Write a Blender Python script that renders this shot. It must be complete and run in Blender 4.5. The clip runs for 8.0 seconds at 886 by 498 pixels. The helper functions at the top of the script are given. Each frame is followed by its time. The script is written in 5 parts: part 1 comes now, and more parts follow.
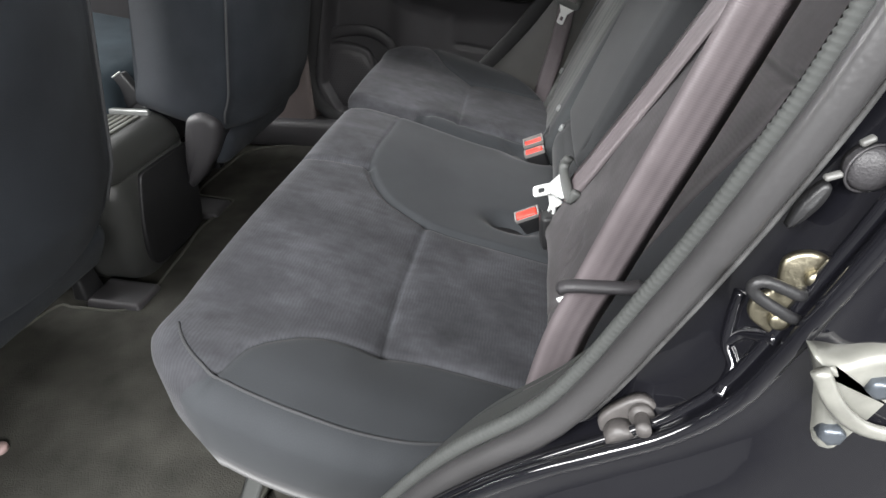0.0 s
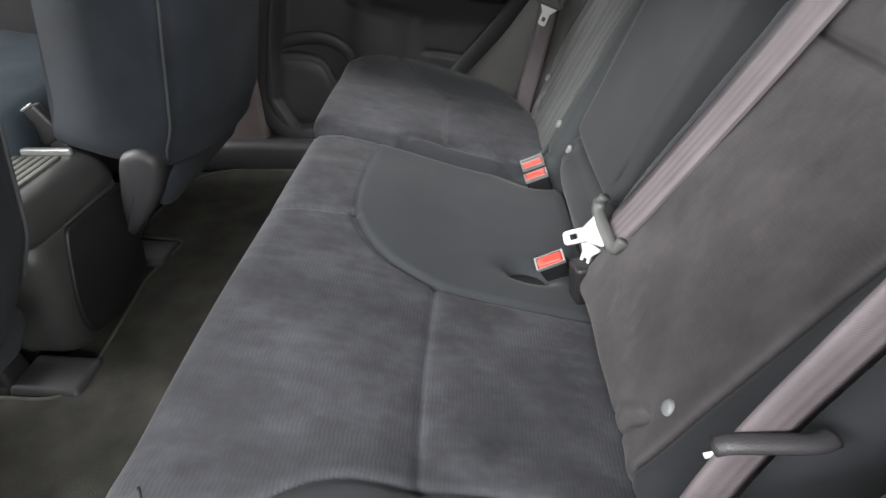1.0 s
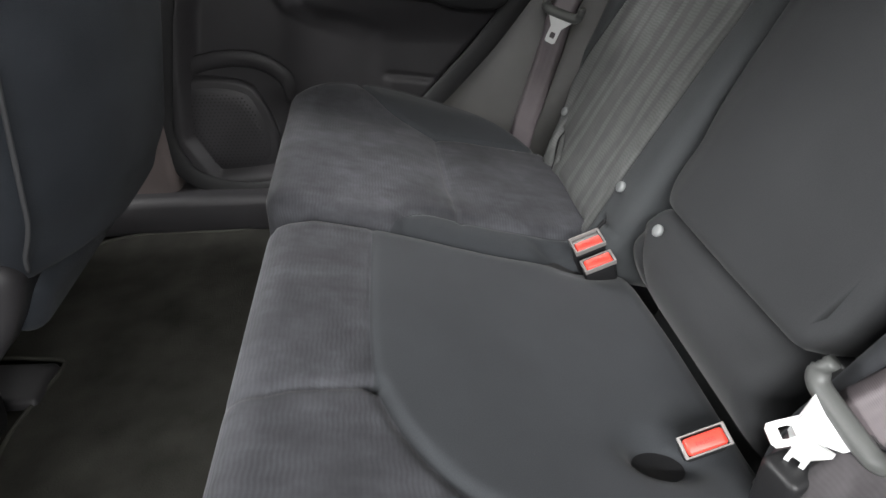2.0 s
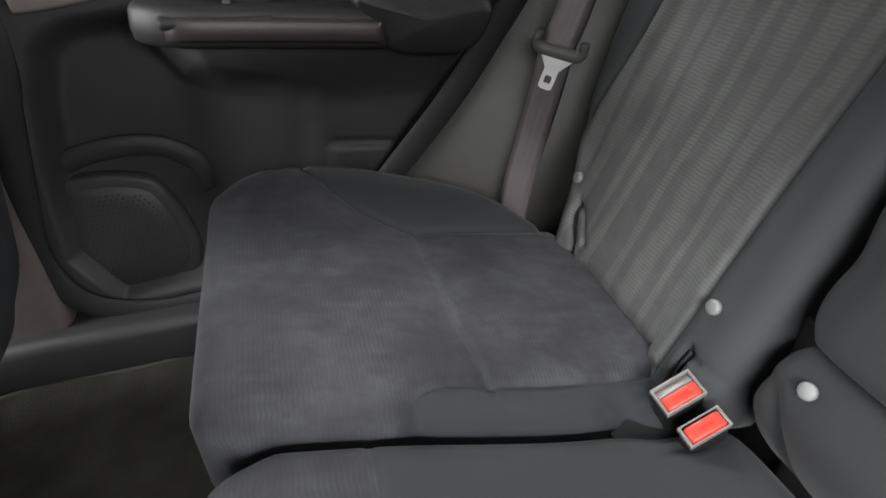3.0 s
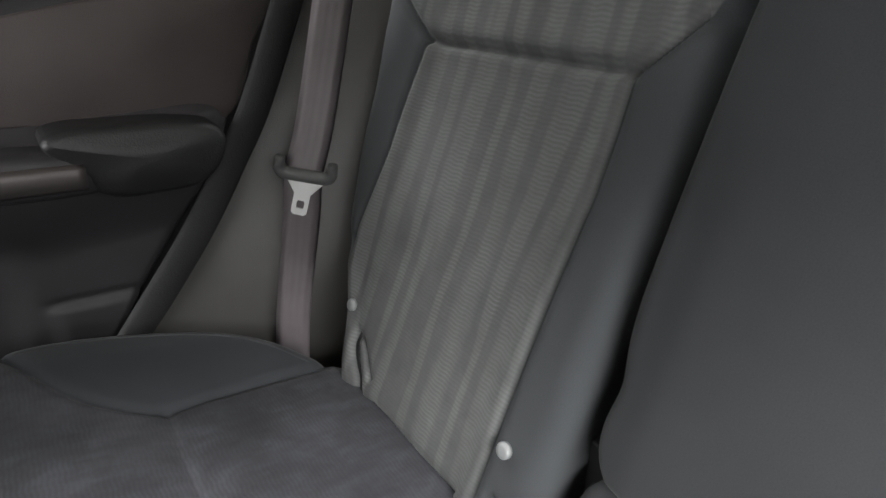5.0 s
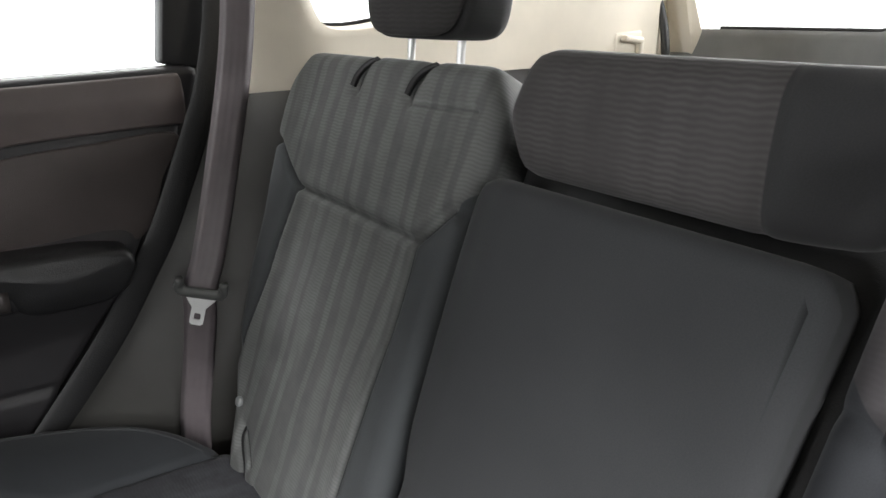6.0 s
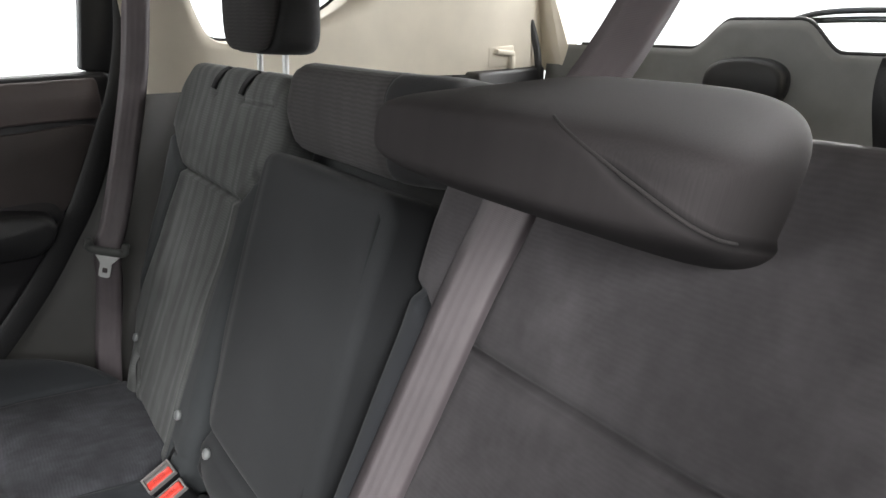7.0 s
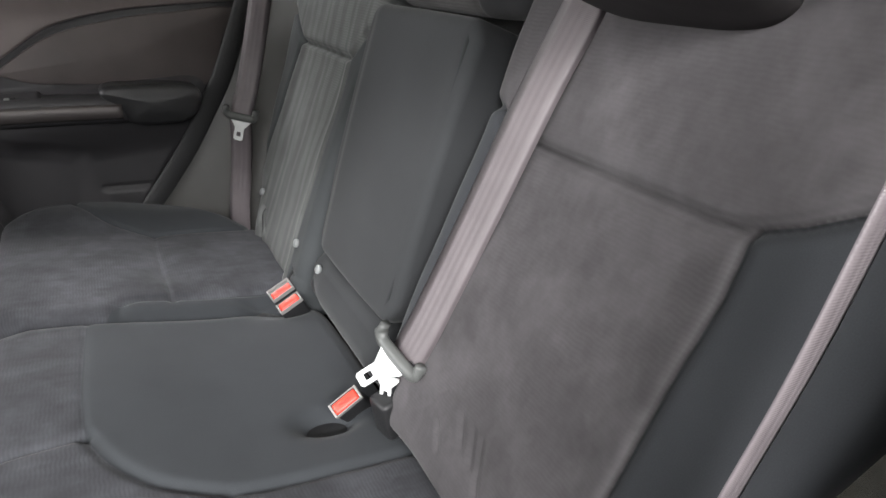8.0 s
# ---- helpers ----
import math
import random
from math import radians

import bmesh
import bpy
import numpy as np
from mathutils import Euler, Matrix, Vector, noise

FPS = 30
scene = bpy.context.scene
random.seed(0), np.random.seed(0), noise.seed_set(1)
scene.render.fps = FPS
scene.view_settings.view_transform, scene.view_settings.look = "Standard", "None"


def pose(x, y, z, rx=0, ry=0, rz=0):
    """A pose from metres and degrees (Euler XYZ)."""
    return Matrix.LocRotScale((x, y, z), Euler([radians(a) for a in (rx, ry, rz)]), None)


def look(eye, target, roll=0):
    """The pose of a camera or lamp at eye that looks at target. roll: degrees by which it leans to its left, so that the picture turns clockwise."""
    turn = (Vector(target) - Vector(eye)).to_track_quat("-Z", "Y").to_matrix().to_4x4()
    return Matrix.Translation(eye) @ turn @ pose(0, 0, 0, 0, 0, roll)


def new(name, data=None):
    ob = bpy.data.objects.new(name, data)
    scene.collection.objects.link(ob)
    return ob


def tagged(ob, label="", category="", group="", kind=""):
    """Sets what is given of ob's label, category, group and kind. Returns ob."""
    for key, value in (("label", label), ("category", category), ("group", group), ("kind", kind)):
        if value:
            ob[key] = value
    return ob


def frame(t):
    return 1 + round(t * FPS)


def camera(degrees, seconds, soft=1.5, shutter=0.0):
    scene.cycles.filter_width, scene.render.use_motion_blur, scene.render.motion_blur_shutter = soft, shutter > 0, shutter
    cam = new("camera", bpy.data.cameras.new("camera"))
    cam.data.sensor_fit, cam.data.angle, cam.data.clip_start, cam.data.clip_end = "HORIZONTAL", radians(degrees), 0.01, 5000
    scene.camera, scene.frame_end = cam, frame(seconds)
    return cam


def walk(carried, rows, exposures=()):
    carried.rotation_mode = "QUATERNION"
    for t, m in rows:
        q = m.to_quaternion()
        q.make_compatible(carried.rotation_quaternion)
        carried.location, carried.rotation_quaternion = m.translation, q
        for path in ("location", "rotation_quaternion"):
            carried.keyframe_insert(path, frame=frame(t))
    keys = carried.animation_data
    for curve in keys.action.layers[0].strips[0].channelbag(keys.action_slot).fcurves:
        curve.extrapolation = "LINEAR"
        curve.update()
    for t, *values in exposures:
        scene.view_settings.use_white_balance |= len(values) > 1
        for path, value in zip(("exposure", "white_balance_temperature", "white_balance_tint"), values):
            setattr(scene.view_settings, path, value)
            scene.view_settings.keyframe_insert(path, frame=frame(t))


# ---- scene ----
cam = camera(75.2, 8.0)
PATH = [
    (0, (0.18, -0.987, 0.764), (-0.075, 0.664, -0.336), -0.4),
    (0.5, (0.132, -0.928, 0.735), (-0.073, 0.733, -0.36), -0.8),
    (1, (0.075, -0.814, 0.754), (-0.005, 0.841, -0.367), -0.9),
    (1.2, (0.047, -0.744, 0.757), (0.021, 0.91, -0.368), -0.8),
    (2.3, (-0.096, -0.333, 0.682), (0.194, 1.298, -0.439), 0.6),
    (2.5, (-0.076, -0.264, 0.677), (0.187, 1.386, -0.422), -2.8),
    (3, (-0.098, -0.131, 0.694), (0.329, 1.478, -0.414), -2.3),
    (3.5, (-0.072, -0.044, 0.699), (0.549, 1.496, -0.416), -1.9),
    (4, (-0.051, -0.013, 0.68), (0.762, 1.459, -0.403), -1.5),
    (4.5, (-0.02, -0.017, 0.695), (0.928, 1.396, -0.356), -1.5),
    (4.7, (-0.011, -0.029, 0.699), (0.971, 1.391, -0.31), -1.9),
    (5.8, (0.044, -0.188, 0.856), (1.19, 1.236, 0.044), -1.4),
    (6, (0.056, -0.232, 0.869), (1.22, 1.188, 0.078), -1.4),
    (6.5, (0.094, -0.412, 0.895), (1.295, 0.995, 0.133), -1.0),
    (7, (0.107, -0.577, 0.887), (1.286, 0.845, 0.12), -0.9),
    (7.5, (0.099, -0.66, 0.835), (1.155, 0.847, 0.051), -1.5),
    (8, (0.043, -0.705, 0.801), (0.883, 0.846, -0.142), -2.3),
]
walk(cam, [(t, look(eye, target, roll)) for t, eye, target, roll in PATH],
     exposures=[(0.0, 0.37), (0.5, 0.43), (1.0, 0.38), (2.5, 0.36), (4.0, 0.38), (4.5, 0.52), (6.0, 0.27), (7.0, -0.2), (7.5, -0.04), (8.0, 0.58)])

# ---- light: a car hall with white daylight beyond the far side and the rear, unseen lamps added round the car ----
world = bpy.data.worlds.new("hall_light")
scene.world = world
world.use_nodes = True
wn = world.node_tree.nodes
wn["Background"].inputs[0].default_value = (0.985, 1.0, 1.01, 1)
wn["Background"].inputs[1].default_value = 2.6


def added_lamp(x, y, z, sx, sy, watts, aim):
    data = bpy.data.lights.new("added_lamp", "AREA")
    data.shape, data.size, data.size_y, data.energy = "RECTANGLE", sx, sy, watts
    data.color = (0.985, 0.985, 0.985)
    ob = new("added_lamp", data)
    ob.matrix_world = look((x, y, z), aim)
    return ob


# None of these lamps is seen: added to light door, seats and luggage space.
added_lamp(0.3, -3.0, 1.7, 2.8, 0.35, 22, (0.0, 0.7, 0.45))
# Placed so the doorway's top edge throws its shadow across the far cushion.
added_lamp(-0.6, -2.5, 2.06, 2.6, 0.10, 125, (0.1, -0.1, 0.35))
added_lamp(-1.3, -2.2, 1.7, 2.0, 0.35, 46, (0.3, -0.3, 0.4))
# Added outside the near quarter window to light the far cream wall.
added_lamp(2.0, -3.2, 1.6, 2.0, 0.4, 125, (0.9, 0.6, 0.95))
# Added beyond the far side, the tailgate and the windscreen as fill.
added_lamp(0.0, 3.0, 3.6, 3.0, 1.2, 120, (0.1, 0.4, 0.3))
added_lamp(3.6, 0.0, 1.6, 0.8, 3.0, 290, (0.6, 0.0, 0.9))
added_lamp(-4.0, 0.3, 1.75, 0.9, 3.0, 350, (0.4, 0.1, 0.8))


# ---- materials ----
def mat(name, col, rough=0.6, metal=0.0, bump=0.0, bscale=300.0, vary=0.15, vscale=12.0, spec=0.5, sheen=0.0, coat=0.0):
    """A plain surface with grain relief and two scales of colour variation."""
    m = bpy.data.materials.new(name)
    m.use_nodes = True
    nt = m.node_tree
    b = nt.nodes["Principled BSDF"]
    b.inputs["Roughness"].default_value = rough
    b.inputs["Metallic"].default_value = metal
    b.inputs["Specular IOR Level"].default_value = spec
    b.inputs["Sheen Weight"].default_value = sheen
    b.inputs["Sheen Roughness"].default_value = 0.45
    b.inputs["Coat Weight"].default_value = coat
    tc = nt.nodes.new("ShaderNodeTexCoord")
    n1 = nt.nodes.new("ShaderNodeTexNoise")
    n1.inputs["Scale"].default_value = vscale
    n1.inputs["Detail"].default_value = 5
    nt.links.new(tc.outputs["Object"], n1.inputs["Vector"])
    ramp = nt.nodes.new("ShaderNodeMapRange")
    ramp.inputs[1].default_value, ramp.inputs[2].default_value = 0.3, 0.7
    ramp.inputs[3].default_value, ramp.inputs[4].default_value = 1 - vary, 1 + vary
    nt.links.new(n1.outputs[0], ramp.inputs[0])
    mul = nt.nodes.new("ShaderNodeVectorMath")
    mul.operation = "SCALE"
    mul.inputs[0].default_value = col
    nt.links.new(ramp.outputs[0], mul.inputs["Scale"])
    nt.links.new(mul.outputs[0], b.inputs["Base Color"])
    n2 = nt.nodes.new("ShaderNodeTexNoise")
    n2.inputs["Scale"].default_value = bscale
    n2.inputs["Detail"].default_value = 3
    nt.links.new(tc.outputs["Object"], n2.inputs["Vector"])
    if bump > 0:
        bp = nt.nodes.new("ShaderNodeBump")
        bp.inputs["Strength"].default_value = bump
        bp.inputs["Distance"].default_value = 0.002
        nt.links.new(n2.outputs[0], bp.inputs["Height"])
        nt.links.new(bp.outputs[0], b.inputs["Normal"])
    r2 = nt.nodes.new("ShaderNodeMapRange")
    r2.inputs[3].default_value, r2.inputs[4].default_value = max(rough - 0.08, 0.02), min(rough + 0.08, 1)
    nt.links.new(n2.outputs[0], r2.inputs[0])
    nt.links.new(r2.outputs[0], b.inputs["Roughness"])
    return m


def math_node(nt, op, a, b=None, c=None):
    n = nt.nodes.new("ShaderNodeMath")
    n.operation = op
    for i, v in enumerate((a, b, c)):
        if v is None:
            continue
        if isinstance(v, (int, float)):
            n.inputs[i].default_value = v
        else:
            nt.links.new(v, n.inputs[i])
    return n.outputs[0]


def seat_cloth(name, rib_col, stripe, plain_col, pitch=0.0042, stripe_pitch=0.038, blotch=0.35, rib=0.2, streak=0.0, patchy=0.0, seam_shade=0.55, relief=1.0, sheen=0.1):
    """Ribbed velour where the 'panel' attribute is positive, smooth knit elsewhere. UV in metres: u along the ribs' normal, v across."""
    m = bpy.data.materials.new(name)
    m.use_nodes = True
    nt = m.node_tree
    b = nt.nodes["Principled BSDF"]
    uv = nt.nodes.new("ShaderNodeUVMap")
    sep = nt.nodes.new("ShaderNodeSeparateXYZ")
    nt.links.new(uv.outputs[0], sep.inputs[0])
    u, v = sep.outputs[0], sep.outputs[1]
    at = nt.nodes.new("ShaderNodeAttribute")
    at.attribute_name = "panel"
    mask = nt.nodes.new("ShaderNodeMapRange")
    mask.inputs[1].default_value, mask.inputs[2].default_value = -0.0006, 0.0006
    nt.links.new(at.outputs["Fac"], mask.inputs[0])
    msk = mask.outputs[0]

    def nz(scale, detail=3, stretch=None):
        n = nt.nodes.new("ShaderNodeTexNoise")
        n.inputs["Scale"].default_value = scale
        n.inputs["Detail"].default_value = detail
        if stretch:
            mp = nt.nodes.new("ShaderNodeMapping")
            mp.inputs["Scale"].default_value = stretch
            nt.links.new(uv.outputs[0], mp.inputs["Vector"])
            nt.links.new(mp.outputs[0], n.inputs["Vector"])
        else:
            nt.links.new(uv.outputs[0], n.inputs["Vector"])
        return n.outputs[0]

    def swing(x, amount):
        return math_node(nt, "MULTIPLY_ADD", math_node(nt, "SUBTRACT", x, 0.5), amount, 1.0)

    # wavy ribs: sin of u, bent by a short wave across
    wob = math_node(nt, "MULTIPLY", math_node(nt, "SINE", math_node(nt, "MULTIPLY", v, 2 * math.pi / 0.019)), 0.0005)
    wob = math_node(nt, "ADD", wob, math_node(nt, "MULTIPLY", nz(45), 0.002))
    ribs = math_node(nt, "SINE", math_node(nt, "MULTIPLY", math_node(nt, "ADD", u, wob), 2 * math.pi / pitch))
    ribs = math_node(nt, "MULTIPLY_ADD", ribs, 0.5, 0.5)
    # broad uneven bands that run along u
    shift = math_node(nt, "MULTIPLY", nz(22, 2, (0.10, 1.0, 1.0)), 0.075)
    shift = math_node(nt, "ADD", shift, math_node(nt, "MULTIPLY", nz(10, 3), 0.010))
    band = math_node(nt, "SINE", math_node(nt, "MULTIPLY", math_node(nt, "ADD", v, shift), 2 * math.pi / stripe_pitch))
    bsm = nt.nodes.new("ShaderNodeMapRange")
    bsm.interpolation_type = "SMOOTHSTEP"
    bsm.inputs[1].default_value, bsm.inputs[2].default_value = -0.7, 0.7
    nt.links.new(band, bsm.inputs[0])
    band = math_node(nt, "MULTIPLY", bsm.outputs[0], math_node(nt, "MULTIPLY_ADD", nz(16, 3, (0.3, 1.0, 1.0)), 0.9, 0.55))
    fine = nz(900, 2)
    # the ribs stand out in patches, where the pile is brushed up
    show = nt.nodes.new("ShaderNodeMapRange")
    show.inputs[1].default_value, show.inputs[2].default_value = 0.35, 0.65
    nt.links.new(nz(13, 3), show.inputs[0])
    k = min(stripe * 2.5, 1.0)
    patch = math_node(nt, "ADD", math_node(nt, "MULTIPLY", band, k), math_node(nt, "MULTIPLY", show.outputs[0], 1 - k))
    f = swing(math_node(nt, "MULTIPLY", ribs, math_node(nt, "MULTIPLY_ADD", patch, 0.85, 0.15)), rib)
    f = math_node(nt, "MULTIPLY", f, swing(band, stripe))
    f = math_node(nt, "MULTIPLY", f, swing(nz(7, 5), blotch * 1.6))
    f = math_node(nt, "MULTIPLY", f, swing(nz(34, 5), blotch * 1.0))
    f = math_node(nt, "MULTIPLY", f, swing(nz(120, 4), blotch * 0.5))
    if patchy:
        # pile stroked one way or the other: patches with soft but clear edges
        ed = nt.nodes.new("ShaderNodeMapRange")
        ed.interpolation_type = "SMOOTHSTEP"
        ed.inputs[1].default_value, ed.inputs[2].default_value = 0.43, 0.58
        nt.links.new(nz(15, 8, (0.8, 1.0, 1.0)), ed.inputs[0])
        f = math_node(nt, "MULTIPLY", f, swing(ed.outputs[0], patchy))
    if streak:
        f = math_node(nt, "MULTIPLY", f, swing(nz(60, 4, (0.22, 1.0, 1.0)), streak))
        f = math_node(nt, "MULTIPLY", f, swing(nz(26, 3, (0.3, 1.0, 1.0)), streak))
    p_f = math_node(nt, "MULTIPLY", swing(nz(11, 5), 0.35), swing(fine, 0.45))

    def scaled(col, fac):
        s = nt.nodes.new("ShaderNodeVectorMath")
        s.operation = "SCALE"
        s.inputs[0].default_value = col
        nt.links.new(fac, s.inputs["Scale"])
        return s.outputs[0]

    # Paler band beside each seam: worn pile plus painted light on groove edges.
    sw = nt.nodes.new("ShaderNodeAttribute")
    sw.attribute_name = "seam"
    nap_light = nt.nodes.new("ShaderNodeMapRange")
    nap_light.inputs[1].default_value, nap_light.inputs[2].default_value = 0.002, 0.008
    nap_light.inputs[3].default_value, nap_light.inputs[4].default_value = 0.55, 0.0
    nt.links.new(sw.outputs["Fac"], nap_light.inputs[0])
    worn = math_node(nt, "MULTIPLY_ADD", math_node(nt, "MULTIPLY", nap_light.outputs[0], nz(20, 3)), 1.0, 1.0)
    f = math_node(nt, "MULTIPLY", f, worn)
    # Shade of the seam groove, put into both cloth colours as a dark line.
    groove_shade = nt.nodes.new("ShaderNodeMapRange")
    groove_shade.inputs[1].default_value, groove_shade.inputs[2].default_value = 0.0008, 0.0045
    groove_shade.inputs[3].default_value, groove_shade.inputs[4].default_value = seam_shade, 1.0
    nt.links.new(sw.outputs["Fac"], groove_shade.inputs[0])
    f = math_node(nt, "MULTIPLY", f, groove_shade.outputs[0])
    p_f = math_node(nt, "MULTIPLY", p_f, groove_shade.outputs[0])
    mix = nt.nodes.new("ShaderNodeMix")
    mix.data_type = "RGBA"
    nt.links.new(msk, mix.inputs["Factor"])
    nt.links.new(scaled(plain_col, p_f), mix.inputs["A"])
    nt.links.new(scaled(rib_col, f), mix.inputs["B"])
    nt.links.new(mix.outputs["Result"], b.inputs["Base Color"])
    hgt = math_node(nt, "MULTIPLY", math_node(nt, "MULTIPLY", ribs, math_node(nt, "MULTIPLY_ADD", patch, 0.75, 0.25)), msk)
    hgt = math_node(nt, "ADD", math_node(nt, "MULTIPLY", hgt, relief), math_node(nt, "MULTIPLY", fine, 0.35))
    sa = nt.nodes.new("ShaderNodeAttribute")
    sa.attribute_name = "seam"
    groove = nt.nodes.new("ShaderNodeMapRange")
    groove.interpolation_type = "SMOOTHSTEP"
    groove.inputs[1].default_value, groove.inputs[2].default_value = 0.0004, 0.0045
    groove.inputs[3].default_value, groove.inputs[4].default_value = -3.2, 0.0
    nt.links.new(sa.outputs["Fac"], groove.inputs[0])
    hgt = math_node(nt, "ADD", hgt, groove.outputs[0])
    bp = nt.nodes.new("ShaderNodeBump")
    bp.inputs["Strength"].default_value = 0.4
    bp.inputs["Distance"].default_value = 0.0005
    nt.links.new(hgt, bp.inputs["Height"])
    nt.links.new(bp.outputs[0], b.inputs["Normal"])
    b.inputs["Roughness"].default_value = 0.9
    b.inputs["Specular IOR Level"].default_value = 0.2
    b.inputs["Sheen Weight"].default_value = sheen
    b.inputs["Sheen Roughness"].default_value = 0.4
    return m


def webbing_mat():
    """Woven belt: fine ribs along the length and a few broad lines."""
    m = mat("belt_webbing", (0.130, 0.112, 0.118), 0.48, vary=0.1, vscale=25)
    nt = m.node_tree
    b = nt.nodes["Principled BSDF"]
    uv = nt.nodes.new("ShaderNodeUVMap")
    sep = nt.nodes.new("ShaderNodeSeparateXYZ")
    nt.links.new(uv.outputs[0], sep.inputs[0])
    lines = math_node(nt, "SINE", math_node(nt, "MULTIPLY", sep.outputs[1], 2 * math.pi / 0.0094))
    weave = math_node(nt, "SINE", math_node(nt, "MULTIPLY", sep.outputs[0], 2 * math.pi / 0.0016))
    h = math_node(nt, "ADD", lines, math_node(nt, "MULTIPLY", weave, 0.4))
    bp = nt.nodes.new("ShaderNodeBump")
    bp.inputs["Strength"].default_value, bp.inputs["Distance"].default_value = 0.25, 0.0005
    nt.links.new(h, bp.inputs["Height"])
    nt.links.new(bp.outputs[0], b.inputs["Normal"])
    return m


# Backrests and cushions are one cloth: the darker copies hold shade in their colour.
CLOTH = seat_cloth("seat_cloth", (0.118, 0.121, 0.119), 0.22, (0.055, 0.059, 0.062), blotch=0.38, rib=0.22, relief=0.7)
CLOTH_WORN = seat_cloth("worn_seat_cloth", (0.068, 0.0635, 0.0665), 0.03, (0.034, 0.036, 0.040), blotch=0.5, rib=0.08, patchy=0.18, seam_shade=0.35, relief=0.35)
CLOTH_BASE_SHADED = seat_cloth("shaded_cushion_cloth", (0.050, 0.051, 0.057), 0.03, (0.038, 0.041, 0.045), blotch=0.7, rib=0.2, streak=0.42, patchy=0.20, seam_shade=0.9, relief=0.7)
# Second colour: the end panel's darker cloth, with its shade added in.
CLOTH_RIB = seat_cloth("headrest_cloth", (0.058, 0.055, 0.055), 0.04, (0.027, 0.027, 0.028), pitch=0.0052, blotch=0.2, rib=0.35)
CLOTH_FOLD = seat_cloth("brushed_headrest_cloth", (0.034, 0.0305, 0.0312), 0.0, (0.035, 0.0315, 0.0322), blotch=0.4, rib=0.03, relief=0.15, sheen=0.0, seam_shade=0.25)
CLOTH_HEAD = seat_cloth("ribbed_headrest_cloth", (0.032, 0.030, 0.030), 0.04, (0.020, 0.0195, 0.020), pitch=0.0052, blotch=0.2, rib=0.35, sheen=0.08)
CLOTH_PAD = seat_cloth("armrest_cloth", (0.03, 0.03, 0.03), 0.0, (0.0300, 0.0312, 0.0330), seam_shade=0.35)
CLOTH_EDGE = mat("seam_piping", (0.042, 0.043, 0.046), 0.9, bump=0.4, bscale=900)
FOLD_SHADE = mat("crease_shade", (0.024, 0.021, 0.021), 0.9, bump=0.3, bscale=900)
WEBBING = webbing_mat()
PLASTIC = mat("dark_plastic", (0.034, 0.0325, 0.035), 0.5, bump=0.25, bscale=900, vary=0.1)
PLASTIC_BROWN = mat("taupe_plastic", (0.135, 0.112, 0.108), 0.5, bump=0.2, bscale=900, vary=0.1)
PLASTIC_GREY = mat("grey_trim", (0.043, 0.042, 0.039), 0.32, bump=0.25, bscale=700, vary=0.12)
CHROME_DULL = mat("brushed_trim", (0.32, 0.33, 0.32), 0.35, metal=0.6, vary=0.05)
CONSOLE = mat("console_plastic", (0.046, 0.047, 0.045), 0.36, bump=0.2, bscale=800, vary=0.12)
SLAT = mat("slat_plastic", (0.11, 0.112, 0.10), 0.5, bump=0.2, bscale=700)
HOLE_DARK = mat("grille_hole", (0.022, 0.021, 0.022), 0.7)
BLACK = mat("black_plastic", (0.015, 0.015, 0.016), 0.45, bump=0.15, bscale=800)
INSERT = mat("door_insert", (0.068, 0.056, 0.054), 0.6, bump=0.3, bscale=800, vary=0.12)
LEATHER = mat("armrest_vinyl", (0.017, 0.017, 0.018), 0.42, bump=0.35, bscale=500)
CREAM = mat("cream_trim", (0.72, 0.66, 0.55), 0.6, bump=0.2, bscale=700, vary=0.05)
CARPET = mat("carpet", (0.03, 0.029, 0.025), 0.95, bump=1.0, bscale=600, vary=0.3, vscale=18, spec=0.1)
MAT_PILE = mat("mat_pile", (0.043, 0.042, 0.037), 0.95, bump=1.0, bscale=500, vary=0.3, vscale=14, spec=0.1)
BINDING = mat("mat_binding", (0.055, 0.055, 0.045), 0.8, bump=0.6, bscale=900)
RUBBER = mat("rubber_seal", (0.042, 0.041, 0.042), 0.33, bump=0.08, bscale=400, vary=0.12)
SEAL_CLOTH = mat("seal_flock", (0.052, 0.055, 0.053), 0.85, bump=0.06, bscale=900, vary=0.12)
SEAL_GREY = mat("door_seal_rubber", (0.013, 0.013, 0.014), 0.75, bump=0.2, bscale=400)
SEAL_BLACK = mat("black_seal", (0.012, 0.012, 0.012), 0.5, bump=0.2, bscale=400)
PAINT = mat("black_paint", (0.006, 0.006, 0.008), 0.06, vary=0.05, coat=1.0)
CHROME = mat("bright_steel", (0.80, 0.81, 0.80), 0.32, metal=0.22, vary=0.05)
ZINC = mat("zinc_plate", (0.30, 0.275, 0.205), 0.38, metal=1.0, bump=0.15, vary=0.2, vscale=60)
BRACKET = mat("plated_bracket", (0.20, 0.20, 0.18), 0.4, metal=0.3, vary=0.25, vscale=60)
BLUEBOLT = mat("blue_plated_bolt", (0.10, 0.113, 0.13), 0.35, metal=0.6)
GREYPLUG = mat("grey_plug", (0.065, 0.06, 0.058), 0.5, bump=0.2, vary=0.15, vscale=60)
SEALANT = mat("pale_sealant", (0.11, 0.11, 0.105), 0.4, vary=0.25, vscale=60)
WELD = mat("sealed_edge_highlight", (0.10, 0.10, 0.10), 0.3, vary=0.6, vscale=25)
RIVET = mat("grey_stud", (0.24, 0.25, 0.25), 0.4, vary=0.08)
RIM = mat("buckle_rim", (0.22, 0.207, 0.20), 0.4, bump=0.1)
GRIP = mat("grey_grip", (0.085, 0.088, 0.085), 0.45, bump=0.1)
